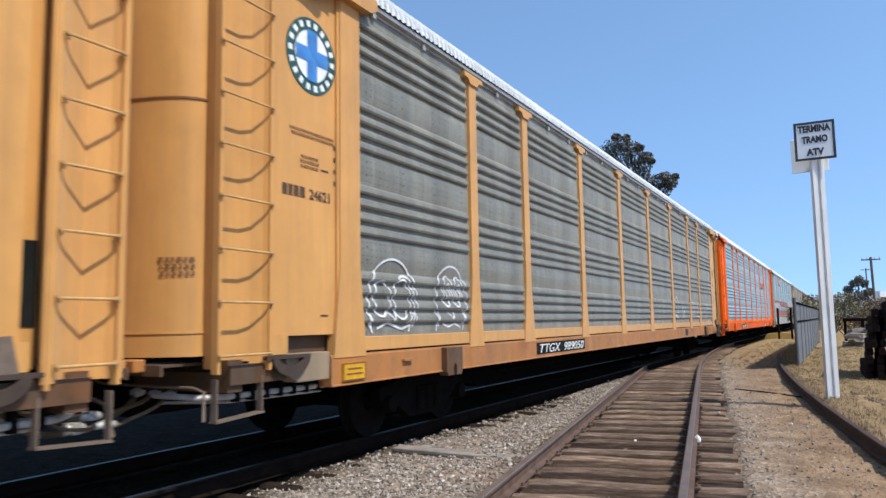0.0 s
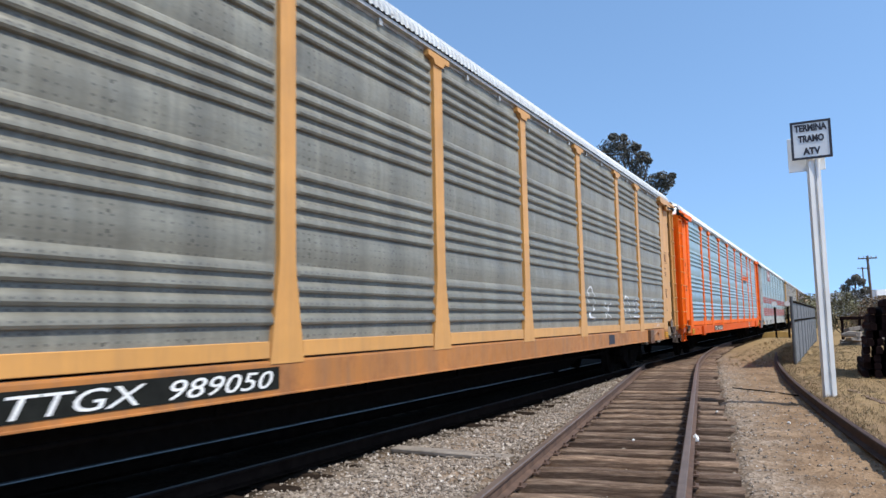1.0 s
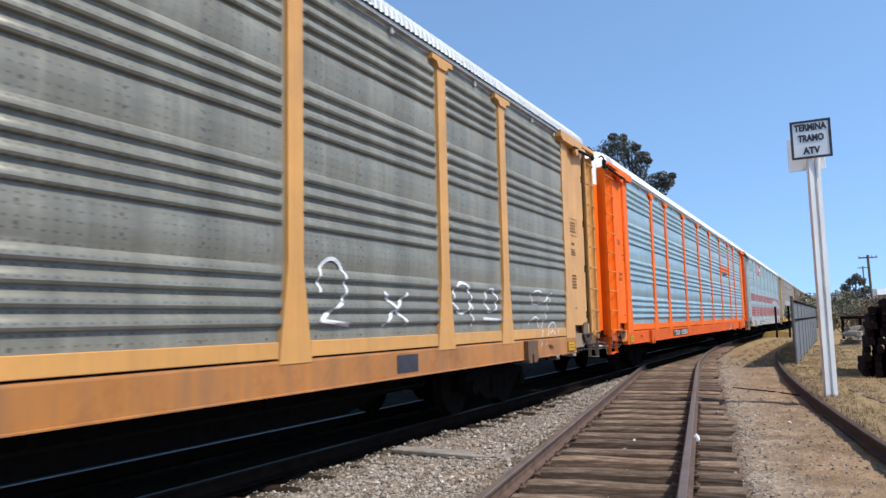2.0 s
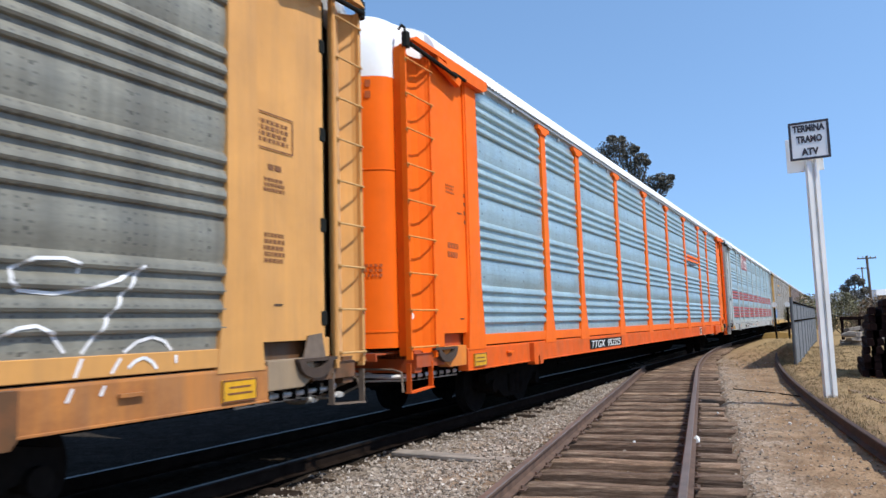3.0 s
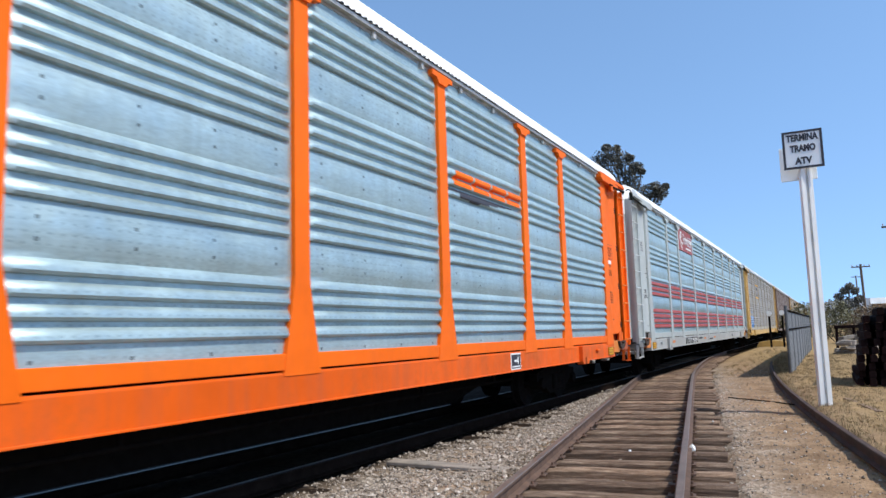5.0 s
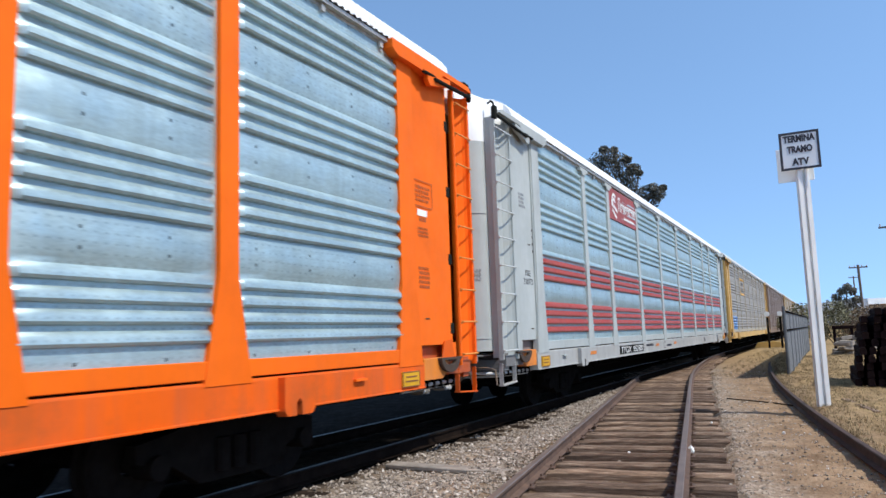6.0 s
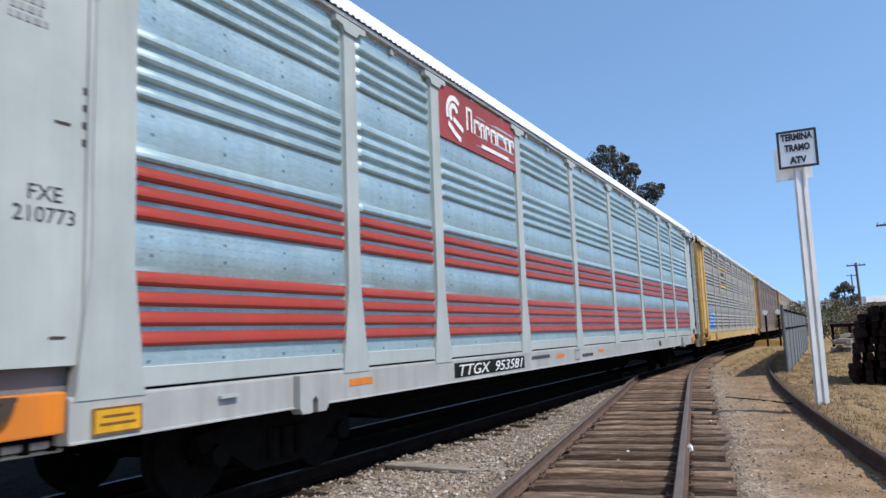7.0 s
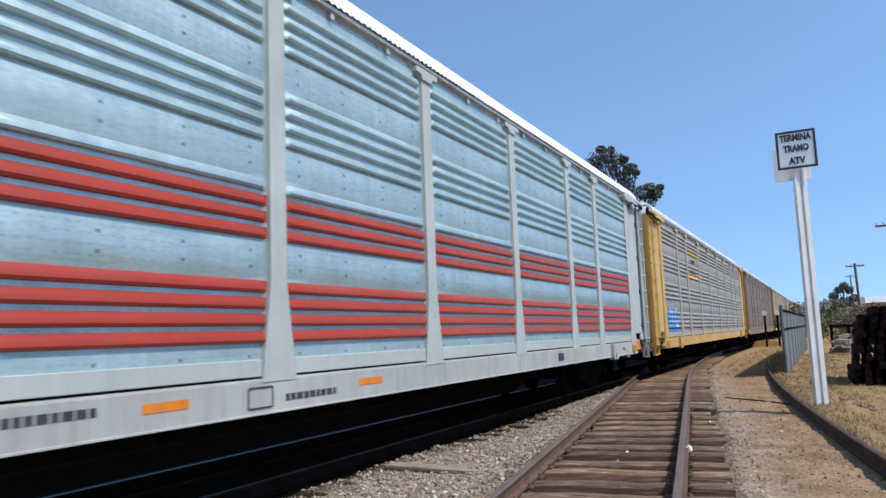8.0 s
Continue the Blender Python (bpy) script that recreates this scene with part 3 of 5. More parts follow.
def hood_mesh():
    """The roof's end over the doors: sweeps from the door's line up to the roof."""
    bm = bmesh.new()
    rings = []
    for z, inset, push in ((4.36, 0.0, 0.0), (4.75, 0.0, 0.0), (4.95, 0.05, 0.05), (5.15, 0.16, 0.16), (5.30, 0.40, 0.36), (5.40, 0.8, 0.75)):
        ring = []
        pts = door_plan()
        for x, y in pts:
            ring.append(bm.verts.new((max(x - inset * x / SIDE, 0), y + push - HALF, z)))
        rings.append(ring)
    for a, b in zip(rings, rings[1:]):
        for i in range(len(a) - 1):
            bm.faces.new((a[i], a[i + 1], b[i + 1], b[i]))
    # sides back to the roof
    last = [bm.verts.new((x, 1.25 - HALF, z)) for x, z in ((SIDE - 0.20, 4.70), (SIDE - 0.19, 4.80), (SIDE - 0.12, 4.99), (SIDE - 0.10, 5.15), (SIDE - 0.4, 5.28), (SIDE - 0.75, 5.35))]
    firsts = [r[0] for r in rings]
    for i in range(5):
        bm.faces.new((firsts[i], firsts[i + 1], last[i + 1], last[i]))
    top = [bm.verts.new((0, 1.25 - HALF, 5.41))]
    bm.faces.new([last[-1], rings[-1][0]] + rings[-1][1:] + top)
    return smooth(finish(bm, "roof_end"), 40)


def ladder_plate_mesh(kind):
    """The ladder's well: a bent plate between two stiles, set back behind the rungs."""
    bm = bmesh.new()
    if kind == "front":
        plan = [(SIDE + 0.01, 0.46), (SIDE - 0.145, 0.47), (SIDE - 0.145, 0.80), (SIDE - 0.12, 0.92), (SIDE - 0.05, 1.0), (SIDE + 0.0, 1.03)]
    elif kind == "wide":
        plan = [(SIDE + 0.02, 0.43), (SIDE - 0.07, 0.50), (SIDE - 0.15, 0.63), (SIDE - 0.05, 0.84), (SIDE - 0.0, 0.91), (SIDE + 0.004, 0.985)]
    else:
        plan = [(SIDE + 0.02, 0.50), (SIDE - 0.07, 0.55), (SIDE - 0.15, 0.66), (SIDE - 0.05, 0.85), (SIDE - 0.0, 0.91), (SIDE + 0.004, 0.975)]
    slab(bm, [(x, y - HALF) for x, y in plan], 0.02, 1.06, 4.74)
    return finish(bm, "ladder_plate")


def rung_mesh(kind):
    bm = bmesh.new()
    a, b = [y - HALF for y in {"front": (0.45, 1.04), "wide": (0.478, 0.90), "back": (0.515, 0.91)}[kind]]
    rod(bm, (SIDE + 0.035, a, 0), (SIDE + 0.035, b, 0), 0.011, 8)
    for y in (a, b):
        rod(bm, (SIDE + 0.045, y, 0), (SIDE - 0.03, y, 0), 0.013, 6)
        box(bm, SIDE + 0.008, SIDE + 0.02, y - 0.014, y + 0.016, -0.03, 0.02)
    return finish(bm, "rung")


def stile_mesh(kind):
    bm = bmesh.new()
    for y in {"front": (0.45, 1.035), "wide": (0.445, 0.945), "back": (0.51, 0.945)}[kind]:
        prism(bm, [(SIDE - 0.06, y - 0.012 - HALF), (SIDE + 0.012, y - 0.012 - HALF), (SIDE + 0.012, y + 0.02 - HALF), (SIDE - 0.06, y + 0.02 - HALF)], "z", 1.02, 4.75)
    return finish(bm, "stile")


def end_panel_mesh(kind):
    """Flat plate between ladder and end post, with a pressed edge and a slot at its foot."""
    bm = bmesh.new()
    box(bm, SIDE - 0.12, SIDE - 0.045, {"front": 1.03, "wide": 1.10, "back": 1.085}[kind] - HALF, 2.10 - HALF, 1.30, 4.78)
    return finish(bm, "end_panel")


def slot_dark_mesh():
    """The dark joint between door track and ladder, with hinge lugs."""
    bm = bmesh.new()
    box(bm, SIDE - 0.20, SIDE - 0.14, 0.93 - HALF, 1.20 - HALF, 1.15, 4.74)
    return finish(bm, "door_joint")


def lug_mesh():
    bm = bmesh.new()
    box(bm, SIDE - 0.15, SIDE - 0.035, 1.04 - HALF, 1.14 - HALF, -0.075, 0.075)
    soften(bm, 0.015, 1)
    return finish(bm, "hinge_lug")


def door_gap_mesh():
    bm = bmesh.new()
    box(bm, SIDE - 0.141, SIDE - 0.132, 0.95 - HALF, 1.13 - HALF, -0.27, 0.27)
    return finish(bm, "door_gap")


def panel_foot_mesh():
    bm = bmesh.new()
    box(bm, SIDE - 0.10, SIDE - 0.02, 1.05 - HALF, 1.30 - HALF, 1.14, 1.32)
    return finish(bm, "panel_foot")


def panel_slot_mesh():
    bm = bmesh.new()
    box(bm, SIDE - 0.28, SIDE - 0.14, 1.2 - HALF, 2.10 - HALF, 1.10, 1.32)
    return finish(bm, "slot_back")


def edge_strip_mesh():
    bm = bmesh.new()
    box(bm, SIDE - 0.06, SIDE - 0.018, 2.02 - HALF, 2.09 - HALF, 1.2, 4.70)
    return finish(bm, "edge_strip")


def door_hinge_mesh():
    bm = bmesh.new()
    slab(bm, [(x * 1.006, y - 0.006 - HALF) for x, y in door_plan()[0:-1]], -0.02, -0.009, 0.009)
    return finish(bm, "door_seam")


def gusset_mesh():
    """Sloping bracket and eave box above the end panel."""
    bm = bmesh.new()
    prism(bm, [(0.50 - HALF, 4.80), (1.35 - HALF, 4.80), (1.45 - HALF, 4.70), (2.5 - HALF, 4.70), (2.62 - HALF, 4.76), (2.62 - HALF, 4.87), (0.6 - HALF, 4.87)], "x", SIDE - 0.06, SIDE + 0.085)
    prism(bm, [(1.15 - HALF, 4.70), (1.72 - HALF, 4.56), (1.78 - HALF, 4.62), (1.78 - HALF, 4.72), (1.15 - HALF, 4.79)], "x", SIDE + 0.02, SIDE + 0.085)
    return finish(bm, "eave_bracket")


def lock_rod_mesh():
    """The long rods of the door lock, under the eave."""
    bm = bmesh.new()
    rod(bm, (SIDE + 0.06, 0.50 - HALF, 4.745), (SIDE + 0.10, 1.62 - HALF, 4.665), 0.026, 8)
    rod(bm, (SIDE + 0.03, 1.10 - HALF, 4.76), (SIDE + 0.09, 1.90 - HALF, 4.69), 0.022, 8)
    return finish(bm, "lock_rod")


def end_sill_mesh():
    bm = bmesh.new()
    box(bm, 0.1, SIDE - 0.06, 0.62 - HALF, 0.78 - HALF, 0.86, 1.12)
    box(bm, SIDE - 0.24, SIDE - 0.03, 0.62 - HALF, 1.30 - HALF, 0.92, 1.08)
    return finish(bm, "end_sill")


def sill_end_mesh():
    bm = bmesh.new()
    prism(bm, [(1.28 - HALF, 1.14), (1.28 - HALF, 0.96), (1.44 - HALF, 0.88), (1.90 - HALF, 0.88), (1.91 - HALF, 1.14)], "x", SIDE - 0.20, SIDE - 0.02)
    soften(bm, 0.012, 2)
    return finish(bm, "sill_end")


def step_mesh():
    bm = bmesh.new()
    a, b, x = 0.47 - HALF, 0.98 - HALF, SIDE - 0.05
    for p, q in (((x, a, 0.98), (x, a, 0.58)), ((x, b, 0.98), (x, b, 0.64))):
        box(bm, x - 0.03, x + 0.03, p[1] - 0.008, p[1] + 0.008, 0.64 if p[1] == a else 0.67, 0.98)
    prism(bm, [(a - 0.01, 0.64), (b + 0.01, 0.67), (b + 0.01, 0.685), (a - 0.01, 0.655)], "x", x - 0.045, x + 0.045)
    return finish(bm, "stirrup_step")


def jack_pad_mesh():
    bm = bmesh.new()
    prism(bm, [(4.12 - HALF, 0.80), (4.16 - HALF, 0.75), (4.30 - HALF, 0.75), (4.30 - HALF, 0.86), (4.34 - HALF, 0.90), (4.38 - HALF, 0.86), (4.38 - HALF, 0.75),
               (4.50 - HALF, 0.75), (4.54 - HALF, 0.80), (4.54 - HALF, 1.09), (4.12 - HALF, 1.09)], "x", SIDE - 0.05, SIDE + 0.065)
    return finish(bm, "jacking_pad")


def placard_mesh():
    bm = bmesh.new()
    box(bm, SIDE - 0.01, SIDE + 0.012, 2.08 - HALF, 2.46 - HALF, 0.84, 1.015)
    soften(bm, 0.004, 1)
    return finish(bm, "placard")


def placard_marks_mesh():
    bm = bmesh.new()
    x = SIDE + 0.012
    for a, b, c, d in ((2.08, 2.46, 0.84, 0.852), (2.08, 2.46, 1.003, 1.015), (2.08, 2.092, 0.852, 1.003), (2.448, 2.46, 0.852, 1.003)):
        box(bm, x, x + 0.003, a - HALF, b - HALF, c, d)
    for a, b, z in ((2.15, 2.39, 0.955), (2.13, 2.41, 0.905)):
        box(bm, x, x + 0.003, a - HALF, b - HALF, z - 0.008, z + 0.008)
    return finish(bm, "placard_print")


def bar_mesh(width, height):
    bm = bmesh.new()
    box(bm, 0, 0.004, -width / 2, width / 2, -height / 2, height / 2)
    return finish(bm, "bar")


def underframe_mesh():
    """Centre sill, cross bearers, floor and pipes."""
    bm = bmesh.new()
    prism(bm, [(0.6 - HALF, 1.0), (0.6 - HALF, 0.62), (6.0 - HALF, 0.62), (7.6 - HALF, 0.30), (HALF - 7.6, 0.30), (HALF - 6.0, 0.62), (HALF - 0.6, 0.62), (HALF - 0.6, 1.0)], "x", -0.38, 0.38)
    box(bm, -SIDE + 0.12, SIDE - 0.12, 0.62 - HALF, HALF - 0.62, 1.02, 1.10)
    for k in range(13):
        y = -10.8 + k * 1.8
        prism(bm, [(-SIDE + 0.15, 1.03), (SIDE - 0.15, 1.03), (SIDE - 0.15, 0.90), (0.4, 0.62), (-0.4, 0.62), (-SIDE + 0.15, 0.90)], "y", y - 0.05, y + 0.05)
    return finish(bm, "underframe")


def pipe_mesh():
    bm = bmesh.new()
    for x, z in ((1.05, 0.62), (-1.05, 0.62)):
        pipe(bm, [(x, -HALF + 6.8, z), (x, HALF - 6.8, z)], 0.022)
        for k in range(7):
            yy = -7 + k * 2.3
            box(bm, x - 0.02, x + 0.02, yy - 0.02, yy + 0.02, z, 1.03)
    return finish(bm, "brake_pipe")


def coupler_mesh():
    bm = bmesh.new()
    box(bm, -0.11, 0.11, 0.14 - HALF, 0.75 - HALF, 0.73, 0.94)
    prism(bm, [(-0.2, -0.05 - HALF), (-0.02, -0.09 - HALF), (0.05, 0.02 - HALF), (0.19, -0.03 - HALF), (0.21, 0.14 - HALF), (0.1, 0.22 - HALF), (-0.2, 0.2 - HALF)], "z", 0.70, 0.98)
    soften(bm, 0.012, 1)
    return finish(bm, "coupler")


def cut_lever_mesh():
    """The bent steel rod by which the coupler is opened from the car's side."""
    bm = bmesh.new()
    pipe(bm, [(0.1, 0.30 - HALF, 1.0), (0.35, 0.36 - HALF, 0.93), (1.30, 0.44 - HALF, 0.91), (1.42, 0.44 - HALF, 0.88), (1.46, 0.40 - HALF, 0.66)], 0.013, 7)
    return finish(bm, "cut_lever")


def hose_mesh():
    bm = bmesh.new()
    for x, sag, r in ((0.42, 0.26, 0.026), (0.62, 0.14, 0.018), (0.80, 0.20, 0.015)):
        pts = [(x + 0.05 * math.sin(k), 0.62 - 0.58 * k / 8 - HALF, 0.84 - sag * math.sin(math.pi * min(k / 8 * 0.62, 1))) for k in range(9)]
        pipe(bm, pts, r, 7)
    return finish(bm, "brake_hose")


def gladhand_mesh():
    """Bright metal couplings and bands at the ends of the hoses."""
    bm = bmesh.new()
    for x, sag, r in ((0.45, 0.26, 0.045), (0.66, 0.14, 0.032), (0.84, 0.20, 0.028)):
        z = 0.84 - sag * math.sin(math.pi * 0.62)
        rod(bm, (x, 0.09 - HALF, z), (x + 0.02, -0.03 - HALF, z + 0.02), r, 9)
        box(bm, x - r * 1.5, x + r * 1.5, -0.03 - HALF, 0.035 - HALF, z - r * 0.8, z + r * 1.3)
        rod(bm, (x, 0.56 - HALF, 0.83), (x, 0.66 - HALF, 0.85), r * 0.95, 9)
    soften(bm, 0.004, 1)
    return finish(bm, "hose_coupling")


def end_pipe_mesh():
    """The air pipe that runs under the sill's end, in its clamps."""
    bm = bmesh.new()
    pipe(bm, [(0.85, 0.45 - HALF, 0.84), (SIDE - 0.34, 0.55 - HALF, 0.82), (SIDE - 0.20, 0.75 - HALF, 0.815), (SIDE - 0.20, 2.05 - HALF, 0.805)], 0.026, 8)
    pipe(bm, [(0.75, 0.60 - HALF, 0.76), (SIDE - 0.30, 0.85 - HALF, 0.76), (SIDE - 0.26, 2.05 - HALF, 0.75)], 0.014, 7)
    return finish(bm, "air_pipe")


def end_pipe_clamp_mesh():
    bm = bmesh.new()
    for k in range(7):
        y = 0.85 + 0.18 * k - HALF
        box(bm, SIDE - 0.235, SIDE - 0.165, y - 0.022, y + 0.022, 0.765, 0.90)
    return finish(bm, "pipe_clamp")


def end_platform_mesh():
    """The crossover step below the doors, with its brackets and lock boxes."""
    bm = bmesh.new()
    box(bm, 0.30, SIDE - 0.28, 0.14 - HALF, 0.62 - HALF, 1.085, 1.105)
    box(bm, 0.30, SIDE - 0.28, 0.14 - HALF, 0.17 - HALF, 1.02, 1.086)
    return finish(bm, "end_platform")


def lock_box_mesh():
    bm = bmesh.new()
    box(bm, -0.09, 0.09, 0.03 - HALF, 0.14 - HALF, 1.05, 1.15)
    soften(bm, 0.01, 1)
    return finish(bm, "lock_box")


def bridge_bracket_mesh():
    """A plate standing on the sill's end, and the curved stop below it."""
    bm = bmesh.new()
    prism(bm, [(1.10 - HALF, 1.12), (1.44 - HALF, 1.12), (1.36 - HALF, 1.34), (1.16 - HALF, 1.36)], "x", SIDE - 0.035, SIDE - 0.018)
    return finish(bm, "bridge_bracket")


def bridge_stop_mesh():
    bm = bmesh.new()
    outer = [(1.30 + 0.25 * math.cos(a) - HALF, 1.12 + 0.17 * math.sin(a)) for a in [math.pi + k * math.pi / 12 for k in range(13)]]
    inner = [(1.30 + 0.17 * math.cos(a) - HALF, 1.12 + 0.08 * math.sin(a)) for a in [2 * math.pi - k * math.pi / 12 for k in range(13)]]
    prism(bm, outer + inner, "x", SIDE - 0.02, SIDE + 0.035)
    box(bm, SIDE - 0.02, SIDE + 0.03, 0.98 - HALF, 1.56 - HALF, 1.105, 1.135)
    return finish(bm, "bridge_stop")


def top_clamp_mesh():
    """The black clamp at the ladder's head and the tube that curls from it over the roof."""
    bm = bmesh.new()
    box(bm, SIDE - 0.03, SIDE + 0.05, 0.43 - HALF, 0.52 - HALF, 4.70, 4.90)
    soften(bm, 0.01, 1)
    pipe(bm, [(SIDE + 0.01, 0.47 - HALF, 4.86), (SIDE + 0.01, 0.45 - HALF, 4.94), (SIDE - 0.04, 0.47 - HALF, 4.99), (SIDE - 0.12, 0.53 - HALF, 4.98)], 0.018, 7)
    return finish(bm, "roof_clamp")


def truck_frame_mesh():
    """Two cast side frames with spring pockets, and the bolster between them."""
    bm = bmesh.new()
    for s in (-1, 1):
        a, b = sorted((s * 0.94, s * 1.07))
        prism(bm, [(-1.08, 0.50), (-1.08, 0.64), (-0.72, 0.70), (-0.40, 0.80), (0.40, 0.80), (0.72, 0.70), (1.08, 0.64), (1.08, 0.50), (0.74, 0.44),
                   (0.42, 0.24), (-0.42, 0.24), (-0.74, 0.44)], "x", a, b)
        for k in (-0.2, 0.0, 0.2):
            rod(bm, (s * 1.09, k, 0.32), (s * 1.09, k, 0.6), 0.07, 10)
        for y in (-0.9, 0.9):
            rod(bm, (s * 0.9, y, 0.45), (s * 1.14, y, 0.45), 0.10, 12)
    box(bm, -1.0, 1.0, -0.2, 0.2, 0.52, 0.80)
    box(bm, -0.3, 0.3, -0.3, 0.3, 0.76, 0.98)
    return finish(bm, "truck_frame")


def wheelset_mesh():
    bm = bmesh.new()
    rod(bm, (-1.05, 0, 0), (1.05, 0, 0), 0.075, 12)
    for s in (-1, 1):
        prof = [(0.78, 0.10), (0.78, 0.14), (0.735, 0.30), (0.755, 0.345), (0.80, 0.415), (0.70, 0.42), (0.685, 0.445), (0.66, 0.445), (0.66, 0.34), (0.70, 0.30), (0.73, 0.14), (0.68, 0.10)]
        n = 28
        rings = [[bm.verts.new((s * x, r * math.cos(2 * math.pi * k / n), r * math.sin(2 * math.pi * k / n))) for x, r in prof] for k in range(n)]
        for k in range(n):
            a, b = rings[k], rings[(k + 1) % n]
            for i in range(len(prof)):
                j = (i + 1) % len(prof)
                bm.faces.new((a[i], a[j], b[j], b[i]))
    return finish(bm, "wheelset")


EDGES = (END_POST, *POSTS, PITCH - END_POST)
BAYS = [(a, b) for a, b in zip(EDGES, EDGES[1:])]
BAY_MESH = {round(b - a, 2): (panel_mesh(b - a - 0.10), kick_mesh(b - a - 0.44)) for a, b in BAYS}
POST, WIDE_POST, ENDPOST = post_mesh(0.215, 0.45, True), post_mesh(0.215, 0.53, True), post_mesh(0.34, 0.54, False)
SILL, ROOF, EAVE_RAIL, DOOR, HOOD = sill_mesh(), roof_mesh(), eave_mesh(), door_mesh(1.16, 4.36), hood_mesh()
GUSSET, ENDSILL, STEP, PAD, PLACARD = gusset_mesh(), end_sill_mesh(), step_mesh(), jack_pad_mesh(), placard_mesh()
UNDER, PIPES, COUPLER, HOSE, TRUCK, WHEELSET = underframe_mesh(), pipe_mesh(), coupler_mesh(), hose_mesh(), truck_frame_mesh(), wheelset_mesh()


def flipped(me):
    """The mirror image of a mesh from one end of a car to the other."""
    c = me.copy()
    c.transform(Matrix.Diagonal((1, -1, 1, 1)))
    c.flip_normals()
    return c


END_SET = {}
for key, me in (("door", DOOR), ("hood", HOOD), ("gusset", GUSSET), ("endsill", ENDSILL), ("step", STEP), ("pad", PAD), ("placard", PLACARD),
                ("coupler", COUPLER), ("hose", HOSE), ("sillend", sill_end_mesh()), ("foot", panel_foot_mesh()), ("slot", panel_slot_mesh()), ("edge", edge_strip_mesh()), ("seam", door_hinge_mesh()), ("marks", placard_marks_mesh()), ("joint", slot_dark_mesh()), ("lever", cut_lever_mesh()), ("lock", lock_rod_mesh()), ("gap", door_gap_mesh()), ("gladhand", gladhand_mesh()), ("endpipe", end_pipe_mesh()), ("clamp", end_pipe_clamp_mesh()), ("platform", end_platform_mesh()), ("lockbox", lock_box_mesh()), ("bracket", bridge_bracket_mesh()), ("stop", bridge_stop_mesh()), ("topclamp", top_clamp_mesh()), ("lug", lug_mesh())):
    END_SET[key] = (me, flipped(me))
for kind in ("front", "back", "wide"):
    for key, make in (("plate", ladder_plate_mesh), ("panel", end_panel_mesh), ("rung", rung_mesh), ("stile", stile_mesh)):
        me = make(kind)
        END_SET[key + "_" + kind] = (me, flipped(me))

cars = []
wheelsets = []
STEP_PAINT = {m_yellow: m_step, m_grey: m_bare}
RUNG_PAINT = {m_orange: m_rung_orange, m_grey: m_rung_grey}
# each sill paint and its copy with shade in the colour
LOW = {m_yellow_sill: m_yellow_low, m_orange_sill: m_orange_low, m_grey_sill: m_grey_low}


